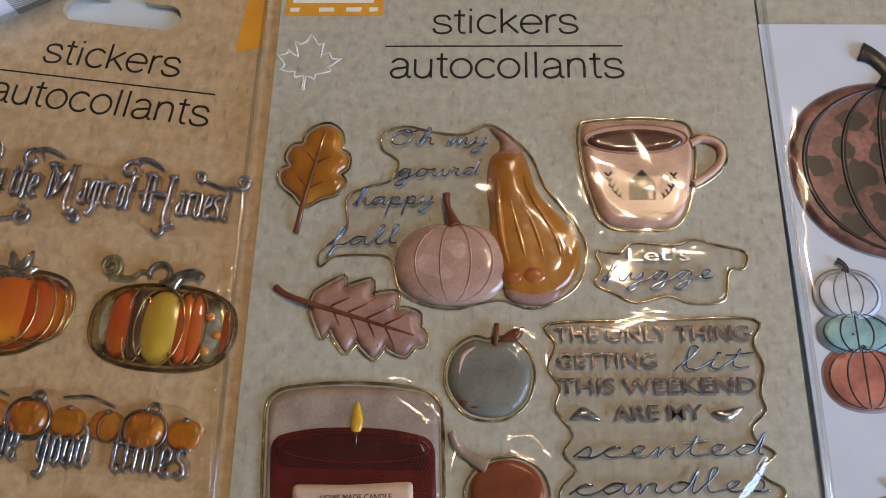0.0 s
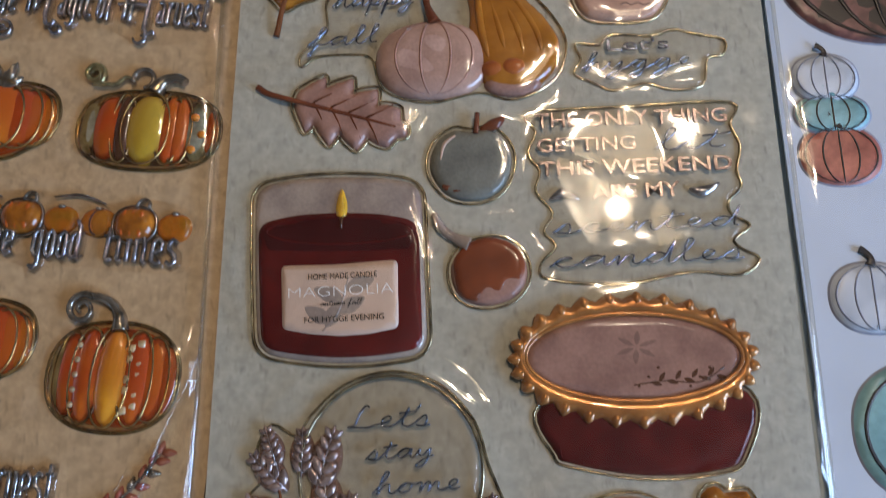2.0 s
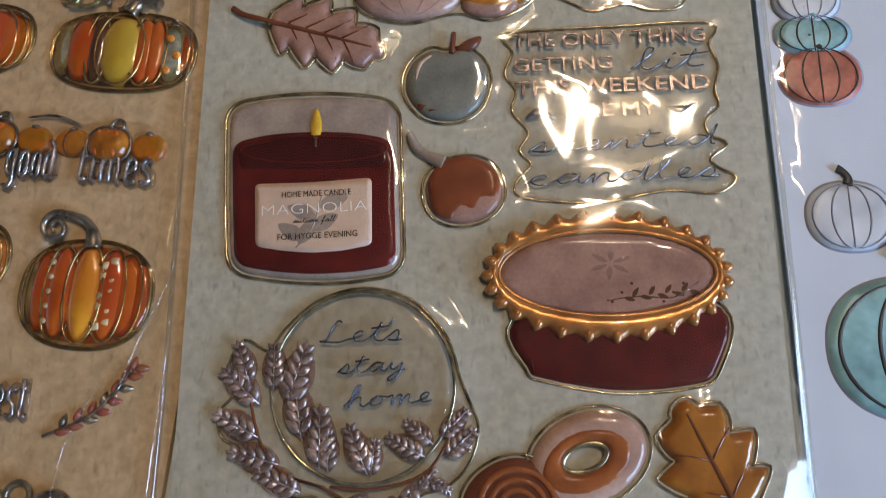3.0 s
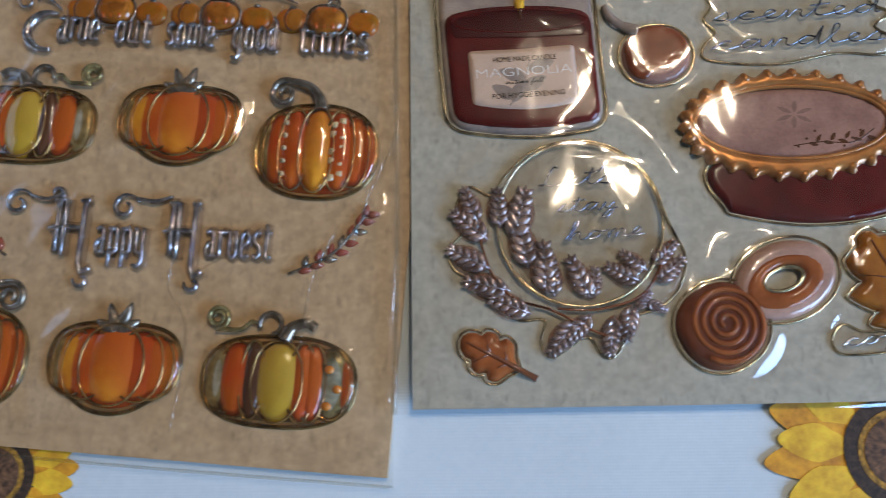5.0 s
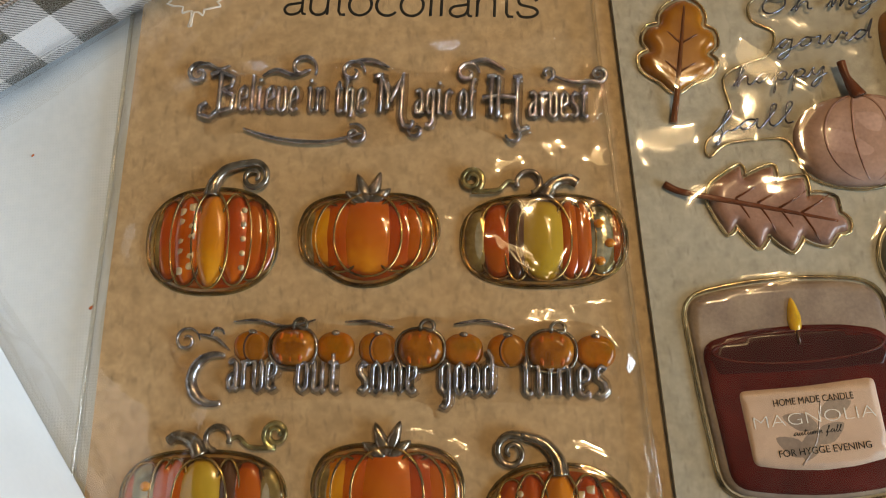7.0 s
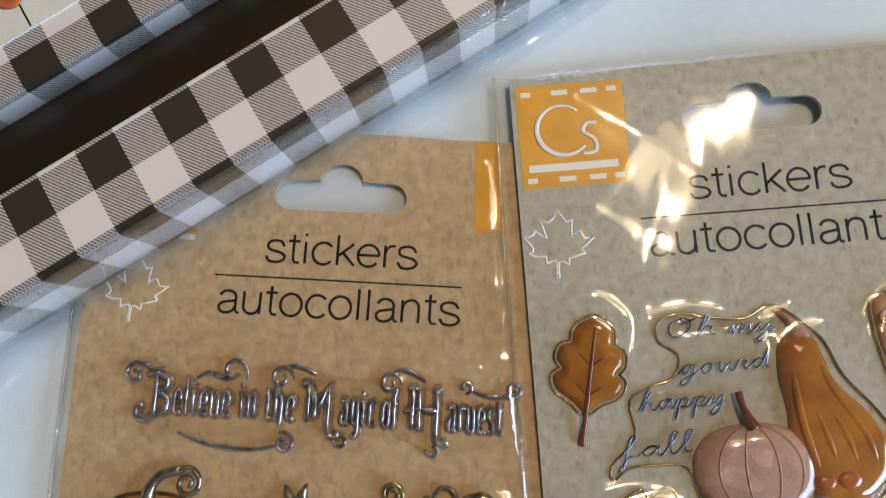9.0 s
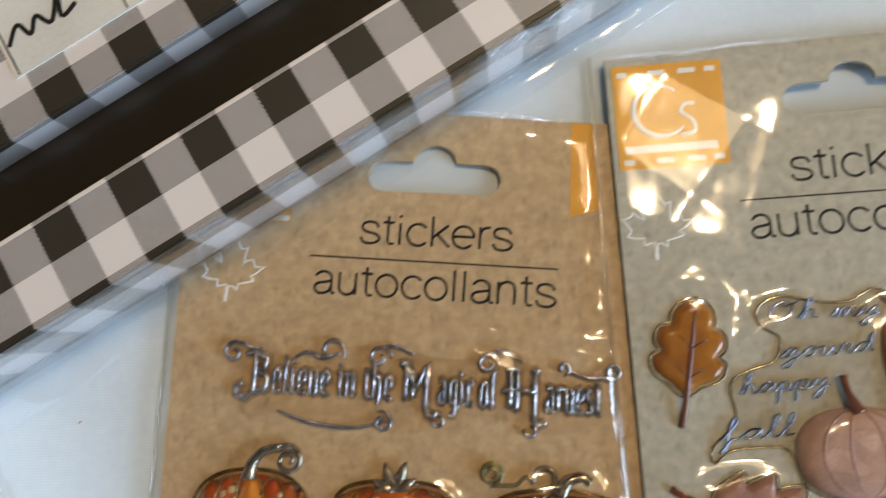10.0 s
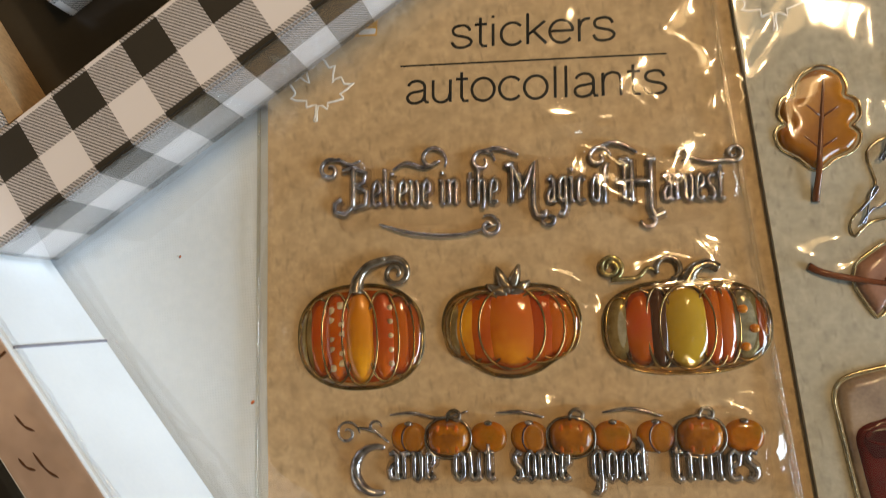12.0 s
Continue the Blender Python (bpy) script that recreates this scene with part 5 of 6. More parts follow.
for text, l, r, hh in (("Let's", (27.6, 47.6), (44.6, 48.2), 4.4), ("stay", (31.8, 41.6), (45.2, 42.4), 3.8), ("home", (33.2, 35.2), (50.4, 36.4), 4.0)):
    words_on(wreath, wx, wy, text, l, r, hh, None, 0.35, 1.5)

# cinnamon roll and doughnut
rx0, ry0 = 73.0, 21.0
buns = sticker("pastry_sticker", rx0, ry0, CARD_B, "brown cinnamon roll and glazed doughnut sticker")
ring = ellipse(80.0, 26.2, 11.6, 8.2, 48, 22)
hole = ellipse(79.2, 26.2, 4.4, 2.4, 28, 20)
pad("doughnut", buns, rel(ring, rx0, ry0), BLUSH, 1.7, 2.6, 0.0, "blush glazed doughnut", holes=[rel(hole, rx0, ry0)])
rim(buns, rel(ring, rx0, ry0))
glaze = ellipse(79.4, 25.6, 8.8, 5.6, 44, 22)
pad("glaze", buns, rel(glaze, rx0, ry0), RUST, 0.5, 1.4, 1.5, "rust glaze ring", holes=[rel(offset(hole, 0.4), rx0, ry0)])
part("hole_edge", tube(rel(hole, rx0, ry0), 0.5, 1.2, True, 8), GLINT_RIM, buns)
bun = ellipse(65.6, 16.6, 9.6, 9.0, 44, 30, 2.2)
pad("roll", buns, rel(bun, rx0, ry0), BROWN, 1.8, 2.8, 0.2, "brown spiral roll")
rim(buns, rel(bun, rx0, ry0))
part("swirl", tube(np.column_stack([rel(spiral(66.0, 17.0, 8.2, 0.8, -120, 1320, 120), rx0, ry0), np.full(120, 1.95)]), 0.62, 0, False, 6, 0.7), RUST, buns, "raised icing swirl")

# cozy
zx, zy = 98.0, 13.0
cozy = sticker("word_sticker", zx, zy, CARD_B, "small clear gel word cozy beside amber leaf", "clear word stickers")
zl = smooth_loop([(88.4, 13.6), (91, 16.4), (95, 14.8), (100, 15.2), (105, 16.8), (108, 14.6), (106, 11.6), (103.6, 9.4), (100.6, 10.6), (94, 10.2), (89.4, 10.6)], 5)
pad("clear_base", cozy, rel(zl, zx, zy), HAZE, 0.9, 1.2)
rim(cozy, rel(zl, zx, zy), 0.1, 0.4)
words_on(cozy, zx, zy, "cozy", (89.8, 11.8), (106.6, 13.4), 3.6, SILVER_GEL, 0.3)


# ---- stickers of the brown pack ----
def crown(st, x, y, size):
    """Small leaves on top of a pumpkin."""
    for ang, ln in ((150, 1.0), (110, 1.25), (70, 1.3), (35, 1.0), (95, 0.7)):
        lf = turned(smooth_loop([(0, 0), (size * 0.5 * ln, size * 0.26), (size * 1.1 * ln, 0), (size * 0.5 * ln, -size * 0.26)], 4), x, y, ang)
        pad("crown_leaf", st, lf, P_STEM, 0.9, 1.0, 1.2, step=0.6)


def dots(st, x, y, h, mat, n=4, r=0.75):
    for k in range(n):
        pad("dot", st, ellipse(x, y + (k - (n - 1) / 2) * h / n, r, r, 10), mat, 0.35, 0.5, 2.0, step=0.5)


def checks(st, x, y, h, mat, n=4):
    """Square golden patches in two staggered columns."""
    for k in range(n):
        yy = y + (k - (n - 1) / 2) * h / n
        for col, w in ((-0.9, 0.8), (0.9, 0.8)):
            q = rounded([(x + col - w, yy - 0.9), (x + col + w, yy - 0.7), (x + col + w, yy + 0.9), (x + col - w, yy + 0.7)], 0.3, 2)
            if (k + (col > 0)) % 2:
                q = q + (0.0, 1.0)
            pad("check", st, q, mat, 0.25, 0.5, 1.9, step=0.6)


def gel_pumpkin(kind, x, y, turn, flip=1, label=""):
    st = thing("pumpkin_sticker", x, y, CARD_A, label, "sticker", "orange pumpkin stickers", turn=turn)
    f = flip
    if kind == 1:
        w, h = 27.4, 21.8
        hull = ellipse(0, 0, w / 2, h / 2, 50, 0, 2.4)
        lobes = ((-11.2, 2.6, 0.66, P_CLEAR, 1.2), (11.2, 2.6, 0.68, P_RED, 1.2), (-8.8, 3.4, 0.84, P_RED, 1.6), (8.8, 3.4, 0.84, P_RED, 1.6), (-5.0, 3.5, 0.96, P_ORANGE, 2.1), (5.4, 3.5, 0.95, P_ORANGE, 2.1), (0.2, 4.0, 1.0, P_YELLOW, 2.5))
        curl = np.concatenate([smooth_loop([(-0.4 * f, 9.6), (0.2 * f, 12.6), (2.6 * f, 15.4), (6.6 * f, 16.6)], 6, False), spiral(8.6, 13.6, 3.4, 0.7, 125, -420, 34) * (f, 1)])
    elif kind == 2:
        w, h = 28.4, 18.8
        hull = smooth_loop([(-14.2, 2), (-12, 7), (-6, 9.0), (0, 8.4), (6, 9.0), (12, 7), (14.2, 2), (12.6, -3.4), (8, -6.6), (4.4, -8.6), (0, -9.4), (-4.4, -8.7), (-8.4, -6.4), (-12.8, -2.6)], 5)
        lobes = ((-11.0, 3.4, 0.66, P_CLEAR, 1.3), (11.0, 3.4, 0.66, P_YELLOW, 1.3), (-8.6, 4.6, 0.78, P_YELLOW, 1.7), (8.8, 4.6, 0.78, P_RED, 1.7), (-5.6, 5.2, 0.86, P_ORANGE, 2.0), (6.0, 5.2, 0.86, P_ORANGE, 2.0), (0.2, 7.0, 0.98, P_AMBER, 2.6))
        curl = None
    else:
        w, h = 32.4, 18.2
        hull = ellipse(0, 0, w / 2, h / 2, 54, 0, 2.6)
        lobes = ((-13.0 * f, 3.2, 0.78, P_CLEAR, 1.3), (14.2 * f, 2.0, 0.62, P_RED, 1.2), (11.4 * f, 4.0, 0.86, P_SMOKE, 1.5), (-9.0 * f, 4.2, 0.92, P_RED, 1.8), (7.4 * f, 3.0, 0.94, P_RED, 1.9), (-5.4 * f, 2.6, 0.97, P_DARK, 2.1), (5.2 * f, 3.0, 0.97, P_RED, 2.1), (0.0, 5.5, 1.0, P_OLIVE, 2.6))
        curl = np.concatenate([spiral(-14.4, 13.0, 0.8, 2.6, 560, -90, 34) * (f, 1), smooth_loop([(-12.4 * f, 10.4), (-9 * f, 10.6), (-6.8 * f, 12.4), (-4.6 * f, 11.4)], 5, False)])
    pad("clear_base", st, offset(hull, 0.5), MOULDED, 1.3, 1.5, step=0.8)
    rim(st, hull, 0.1, 0.32, P_GLINT)
    part("dark_edge", tube(offset(hull, 0.6), 0.27, 0.25, True, 8, 1.1), P_OUTLINE, st, "dark glossy outline of the gel")
    pad("body", st, offset(hull, -0.7), P_RED if kind < 3 else P_DARK, 1.0, 1.6, 0.1, step=1.0)
    for lx, rx, hh, mt, up in lobes:
        cy = -0.8 if kind == 2 and rx > 7 else (0.6 if kind == 2 else 0)
        pad("rib", st, ellipse(lx, cy, rx, h * 0.5 * hh * 0.94, 34, 0, 2.15), mt, up, rx * 1.0, 0.05, step=0.6)
        # gold bead that draws the highlight along the rib's edge
        part("rib_glint", tube(np.column_stack([ellipse(lx, cy, rx, h * 0.5 * hh * 0.94, 40, 0, 2.15), np.full(40, up - 0.62 if abs(lx) < 9 else up * 0.5)]), 0.28, 0, True, 6), P_GLINT, st)
    if kind == 1:
        dots(st, 7.2 * f, 0, h * 0.7, P_CHECK, 5, 0.62)
        checks(st, -4.9 * f, -0.3, h * 0.72, P_CHECK, 5)
    if kind == 3:
        for dx, dy in ((11.0, 3.0), (13.0, -1.0), (11.0, -4.6)):
            pad("spot", st, ellipse(dx * f, dy, 1.0, 0.9, 14), P_YELLOW, 0.4, 0.8, 1.9, step=0.6)
    if kind == 2:
        crown(st, 0, 7.2, 5.2)
    else:
        if kind == 1:
            part("stem", tube(curl, 1.0, 1.2, False, 8, 1.0, (1.9, 1.2, 0.9, 0.7, 0.6, 0.5, 0.45)), P_STEM, st, "curled clear stem")
        else:
            part("vine", tube(curl, 0.62, 1.1, False, 8, 1.1, (0.8, 0.9, 1.0, 0.9, 0.7)), P_STEM_Y, st, "curled clear vine")
            vine = np.concatenate([spiral(-2.6, 12.0, 2.6, 2.2, 200, -80, 16) * (f, 1)])
            part("vine", tube(vine, 0.6, 1.1, False, 8, 1.1), P_STEM, st)
            part("stem", tube(smooth_loop([(0.6 * f, 8.8), (2.2 * f, 11.6), (5.2 * f, 12.6), (7.2 * f, 11.6)], 5, False), 1.1, 1.2, False, 8, 1.0, (1.7, 1.1, 1.0)), P_STEM, st, "clear stem")
    return st


K = ("striped red and orange gel pumpkin sticker with curled stem", "round golden orange gel pumpkin sticker with leafy crown", "wide patchwork gel pumpkin sticker with curling vine")
for kind, x, y, flip in ((1, -88.7, 118.4, 1), (2, -55.5, 116.0, 1), (3, -19.7, 112.7, 1), (3, -90.7, 66.2, -1), (2, -54.2, 65.2, 1), (1, -22.0, 57.9, -1), (1, -98.3, 12.3, 1), (2, -64.8, 9.6, 1), (3, -28.8, 6.2, 1)):
    gel_pumpkin(kind, x, y, A_TURN + 0.6, flip, K[kind - 1])


def flourish(st, items, mat, r=0.5, z=0.9):
    for pts in items:
        part("flourish", tube(pts, r, z, False, 7, 1.2, (0.5, 1.0, 1.1, 0.9, 0.5)), mat, st, "curled clear flourish")


# angular pen letters: advance and strokes, small letters 1 high
GOTHIC = {
    "i": (.48, [(0, .92), (.17, 1.02), (.17, .1), (.34, 0)], [(.1, 1.25), (.2, 1.35)]),
    "n": (.82, [(0, .9), (.15, 1.02), (.15, 0)], [(.15, .85), (.42, 1.02), (.55, .88), (.55, .08), (.7, 0)]),
    "m": (1.2, [(0, .9), (.15, 1.02), (.15, 0)], [(.15, .85), (.4, 1.02), (.54, .88), (.54, 0)], [(.54, .85), (.8, 1.02), (.93, .88), (.93, .08), (1.08, 0)]),
    "u": (.82, [(0, .95), (.15, 1), (.15, .1), (.3, 0), (.55, .14)], [(.55, 1), (.55, .08), (.7, 0)]),
    "e": (.74, [(.62, .12), (.38, 0), (.15, .12), (.15, .85), (.38, 1.02), (.58, .85), (.55, .58), (.18, .42)]),
    "a": (.82, [(.12, .9), (.35, 1.02), (.55, .88), (.55, .08), (.7, 0)], [(.55, .58), (.25, .5), (.13, .3), (.2, .05), (.4, .02), (.55, .18)]),
    "o": (.76, [(.15, .15), (.15, .85), (.37, 1.02), (.58, .85), (.58, .15), (.37, -.02), (.15, .15)]),
    "l": (.46, [(.06, 1.45), (.17, 1.5), (.17, .1), (.34, 0)]),
    "v": (.74, [(0, .95), (.15, 1), (.15, .12), (.37, -.03), (.57, .12), (.57, .8), (.45, 1.02)]),
    "t": (.6, [(.22, 1.3), (.22, .1), (.36, 0), (.5, .1)], [(.02, .98), (.48, .98)]),
    "h": (.8, [(.06, 1.45), (.16, 1.5), (.16, 0)], [(.16, .85), (.42, 1.02), (.56, .88), (.56, .05), (.45, -.2)]),
    "g": (.78, [(.55, .98), (.3, 1.02), (.13, .85), (.13, .2), (.35, .02), (.55, .18)], [(.55, 1.02), (.55, -.3), (.35, -.5), (.1, -.4)]),
    "c": (.7, [(.57, .85), (.38, 1.02), (.15, .85), (.15, .12), (.38, 0), (.6, .12)]),
    "f": (.58, [(.5, 1.42), (.33, 1.5), (.2, 1.3), (.2, -.1)], [(.02, .98), (.45, .98)]),
    "r": (.6, [(0, .9), (.15, 1.02), (.15, 0)], [(.15, .85), (.35, 1.02), (.5, .9)]),
    "s": (.72, [(.55, .9), (.35, 1.02), (.15, .85), (.2, .62), (.5, .42), (.55, .15), (.35, 0), (.12, .12)]),
    "d": (.78, [(.55, .18), (.35, 0), (.14, .15), (.14, .85), (.35, 1.0), (.55, .85)], [(.3, 1.5), (.55, 1.25), (.55, .1), (.68, 0)]),
    "p": (.78, [(0, .9), (.15, 1.02), (.15, -.5)], [(.15, .85), (.38, 1.02), (.57, .85), (.57, .15), (.37, 0), (.15, .12)]),
    "y": (.78, [(0, .95), (.15, 1), (.15, .15), (.35, .02), (.55, .15)], [(.55, 1), (.55, -.3), (.3, -.5), (.05, -.4)]),
    "B": (1.0, [(.1, 1.5), (.42, 1.65), (.42, 0), (.2, -.35), (-.1, -.25), (-.12, .1), (.08, .3)], [(.42, 1.6), (.78, 1.4), (.72, 1.0), (.46, .85), (.82, .6), (.78, .05), (.42, -.1)]),
    "M": (1.35, [(.05, 1.5), (.28, 1.65), (.28, 0)], [(.28, 1.5), (.6, .5), (.92, 1.65), (.92, -.1), (1.02, -.5), (1.24, -.55), (1.3, -.3)], [(.5, 1.2), (.5, .15)]),
    "H": (1.3, [(.05, 1.6), (.34, 1.65)], [(.2, 1.65), (.2, 0)], [(.4, 1.65), (.4, -.1)], [(-.05, .72), (.4, .8), (.92, .76)], [(.8, 1.6), (1.06, 1.65)], [(.93, 1.65), (.93, -.3), (1.06, -.62), (1.3, -.45)]),
}


def gothic(st, text, left, right, high, radius=0.46):
    """Raised pen letters on a wider clear foot; high: the small letters' height."""
    d = np.array(right, float) - np.array(left, float)
    k = np.hypot(*d) / (sum(GOTHIC[ch][0] for ch in text) - 0.12)
    x = 0.0
    foot, pen = [], []
    for ch in text:
        for stroke in GOTHIC[ch][1:]:
            p = np.array(stroke, float)
            p = np.stack([left[0] + (x + p[:, 0]) * k, left[1] + p[:, 1] * high + p[:, 0] * 0], 1)
            n = 3 if len(p) > 2 else 4
            p = np.concatenate([p[i] + (p[i + 1] - p[i]) * np.linspace(0, 1, n, endpoint=False)[:, None] for i in range(len(p) - 1)] + [p[-1:]])
            pen.append(tube(p, radius, 1.15, False, 8, 1.1))
            foot.append(tube(p, radius * 2.5, 0.2, False, 8, 0.4))
        x += GOTHIC[ch][0]
    part("lettering", joined(*pen), SILVER_GEL, st, "raised words " + text)
    part("clear_foot", joined(*foot), CLEAR_FOOT, st, "clear gel round the letters")


# believe in the magic of harvest: local frame along its base line
st1 = thing("word_sticker", -91.0, 148.0, CARD_A, "silvery clear gel words Believe in the Magic of Harvest", "sticker", "clear word stickers", turn=-7.0)
base1 = smooth_loop([(-4, 10), (2, 12.4), (10, 9), (22, 11), (36, 12), (50, 10), (62, 13), (76, 9), (87, 10), (88.5, 5), (84, -1.6), (70, -5.6), (58, -2), (50, -5.6), (36, -7.4), (26, -4.8), (10, -5), (2, -6), (-0.5, 0)], 4)
pad("clear_base", st1, base1, HAZE, 0.25, 1.5, step=1.6)
for text, l, r, hh in (("B", (0.6, -2.6), (7.6, -2.6), 11.5), ("elieve", (8.0, 0), (21.6, 0), 8.2), ("in", (23.6, 0), (27.8, 0), 8.2), ("the", (29.6, 0), (36.4, 0), 8.2), ("M", (37.6, -3.0), (46.4, -3.0), 11.5), ("agic", (46.8, 0), (55.0, 0), 8.2), ("of", (56.2, 0), (60.0, 0), 8.2), ("H", (61.8, -3.4), (70.6, -3.4), 12.0), ("arvest", (71.0, 0), (83.4, 0), 8.2)):
    gothic(st1, text, (l[0], 0), (r[0], 0), 5.4, 0.5 if len(text) == 1 else 0.4)
flourish(st1, [np.concatenate([spiral(-1.6, 8.4, 0.6, 2.6, 500, 60, 24), smooth_loop([(0.4, 10.8), (3.0, 9.6), (5.4, 10.4)], 5, False)]),
               smooth_loop([(13, 8.0), (16, 9.6), (20, 8.4), (23.6, 9.8)], 5, False), spiral(21.8, 10.2, 3.4, 0.8, -30, 330, 22), spiral(33.0, 9.4, 2.8, 0.7, 0, 420, 24),
               smooth_loop([(33, 11.8), (37, 12.2), (41, 10.6)], 5, False), smooth_loop([(10, -4.2), (18, -6.4), (28, -6.8), (36, -4.6)], 6, False), spiral(34.6, -5.0, 2.6, 0.6, 120, -340, 24),
               spiral(58.0, 9.6, 2.6, 0.6, 0, 430, 24), smooth_loop([(58, 12.0), (62, 12.6), (66, 10.4)], 5, False), spiral(75.0, 9.8, 1.6, 0.5, -90, 250, 16),
               np.concatenate([smooth_loop([(76, 9.4), (80, 8.0), (84, 8.2)], 5, False), spiral(85.6, 9.8, 1.9, 0.5, -90, 330, 20)]), spiral(47.6, -3.6, 1.7, 0.5, 180, 480, 16), spiral(68.4, -4.2, 1.8, 0.6, 180, 470, 16)], SILVER_GEL)

# carve out some good times
st2 = thing("word_sticker", -90.0, 88.0, CARD_A, "silvery gel words Carve out some good times under tiny pumpkins", "sticker", "clear word stickers", turn=-4.9)
base2 = smooth_loop([(-9, 9), (-4, 12.4), (4, 10.6), (14, 14), (30, 13), (44, 15), (60, 13), (72, 14.4), (81, 12), (82.6, 4), (80, -1.6), (54, -1.8), (47, -5), (42, -1.6), (10, -2.4), (-2, -4), (-5, 2)], 4)
pad("clear_base", st2, base2, HAZE, 0.25, 1.5, step=1.6)
part("lettering", tube(spiral(2.0, 1.6, 5.2, 4.6, 70, 290, 30), 0.95, 0.9, False, 8, 1.0, (0.5, 1.2, 1.3, 0.6)), SILVER_GEL, st2, "raised capital letter C")
for text, l, r in (("arve", (4.4, 0), (14.6, 0)), ("out", (18.4, 0), (27.2, 0)), ("some", (31.0, 0), (42.8, 0)), ("good", (47.2, 0), (58.0, 0)), ("times", (63.2, 0), (79.8, 0))):
    gothic(st2, text, l, r, 5.6, 0.48)
flourish(st2, [spiral(-4.6, 9.6, 0.6, 2.8, 500, 0, 26), smooth_loop([(-2, 10.8), (1.6, 10.0), (4.6, 7.6)], 5, False), spiral(1.6, 10.8, 1.6, 0.5, 0, 300, 14), smooth_loop([(5, 13.4), (10, 13.8), (16, 12.6), (22, 14)], 5, False), smooth_loop([(28, 13.6), (33, 13.8), (38, 12.6)], 5, False), smooth_loop([(50, 13.4), (56, 14.2), (62, 12.6)], 5, False)], SILVER_GEL, 0.32)
for i in range(9):
    bx = 9.0 + i * 8.6
    raised = i % 3 == 1
    big = 4.7 if raised else 3.9
    pad("tiny_pumpkin", st2, ellipse(bx, 8.4, big, big * 0.84, 26, 0, 2.3), P_TINY if raised else P_FLAT, 2.4 if raised else 0.9, 2.6 if raised else 1.2, 0.3, "raised amber gel pumpkin" if raised else "flat printed orange pumpkin", step=0.7)
    if raised:
        part("clear_edge", tube(ellipse(bx, 8.4, big + 0.2, big * 0.84 + 0.2, 30, 0, 2.3), 0.34, 0.9, True, 6, 1.2), P_STEM, st2, "dark glossy edge")
        for dx in (-1.9, 0.0, 1.9):
            pad("tiny_rib", st2, ellipse(bx + dx, 8.4, 0.85, big * 0.62, 16), P_AMBER, 0.35, 0.7, 2.3, step=0.6)
    elif i % 3 == 0:
        pad("tiny_rib", st2, ellipse(bx + 1.0, 8.3, 2.2, 3.0, 20), GOURD, 0.25, 1.0, 1.05, step=0.6)
        part("tiny_line", tube(ellipse(bx + 1.0, 8.3, 2.4, 3.1, 24)[6:18], 0.26, 1.15, False, 5, 0.5), P_DARK, st2)
    if i % 3 == 1:
        part("tiny_stem", tube(np.concatenate([[(bx, 11.2)], spiral(bx + 1.6, 12.8, 1.7, 0.5, 180, -160, 14)]), 0.4, 1.0, False, 6), P_STEM, st2)
    else:
        pad("tiny_stem", st2, ellipse(bx, 11.4, 0.9, 0.6, 12), P_STEM, 0.6, 0.5, 0.9, step=0.4)

# happy harvest with two red vines
st3 = thing("word_sticker", -84.0, 34.0, CARD_A, "silvery clear gel words Happy Harvest", "sticker", "clear word stickers", turn=-3.0)
for text, l, r, hh in (("H", (2.0, -3.0), (11.4, -3.0), 16.0), ("appy", (12.4, 1.6), (24.0, 1.6), 9.0), ("H", (28.4, -3.0), (36.6, -3.0), 16.0), ("arvest", (37.4, 1.4), (52.4, 1.4), 9.0)):
    gothic(st3, text, (l[0], 1.5), (r[0], 1.5), 7.4 if len(text) == 1 else 6.0, 0.55 if len(text) == 1 else 0.44)
flourish(st3, [spiral(-6.4, 12.6, 3.4, 0.8, 20, 450, 28), smooth_loop([(-4, 14.6), (0, 13.6), (3.6, 15.0)], 5, False), spiral(2.2, 15.0, 2.2, 0.6, -90, 200, 16), spiral(18.4, 12.4, 3.2, 0.8, 20, 450, 28), smooth_loop([(20.6, 14.6), (25, 13.8), (29, 15.2)], 5, False), spiral(10.6, -4.6, 1.9, 0.6, 170, 450, 14), spiral(35.6, -4.6, 1.9, 0.6, 170, 450, 14)], SILVER_GEL, 0.55)
for (x0, y0), (x1, y1) in (((-91.5, 34.8), (-106.4, 51.6)), ((-27.5, 29.4), (-10.4, 42.6))):
    vine = thing("vine_sticker", (x0 + x1) / 2, (y0 + y1) / 2, CARD_A, "small red berry vine gel sticker", "sticker", "red vine stickers")
    mxx, myy = (x0 + x1) / 2, (y0 + y1) / 2
    bow = 2.4 if x1 < x0 else -2.4
    path = smooth_loop([(x0 - mxx, y0 - myy), (bow * -0.6, -2.0), (x1 - mxx, y1 - myy)], 8, False)
    part("stem", tube(path, 0.35, 0.6, False, 6), P_STEM, vine)
    for k, q in enumerate(path[2:]):
        lf = turned(smooth_loop([(0, 0), (1.4, 0.9), (3.4, 0), (1.4, -0.9)], 4), q[0], q[1], math.degrees(math.atan2(y1 - y0, x1 - x0)) + (35 if k % 2 else -35))
        pad("vine_leaf", vine, lf, (VINE_RED, P_STEM, VINE_RED)[k % 3] if k < 11 else VINE_RED, 0.9, 0.9, 0.2, step=0.6)


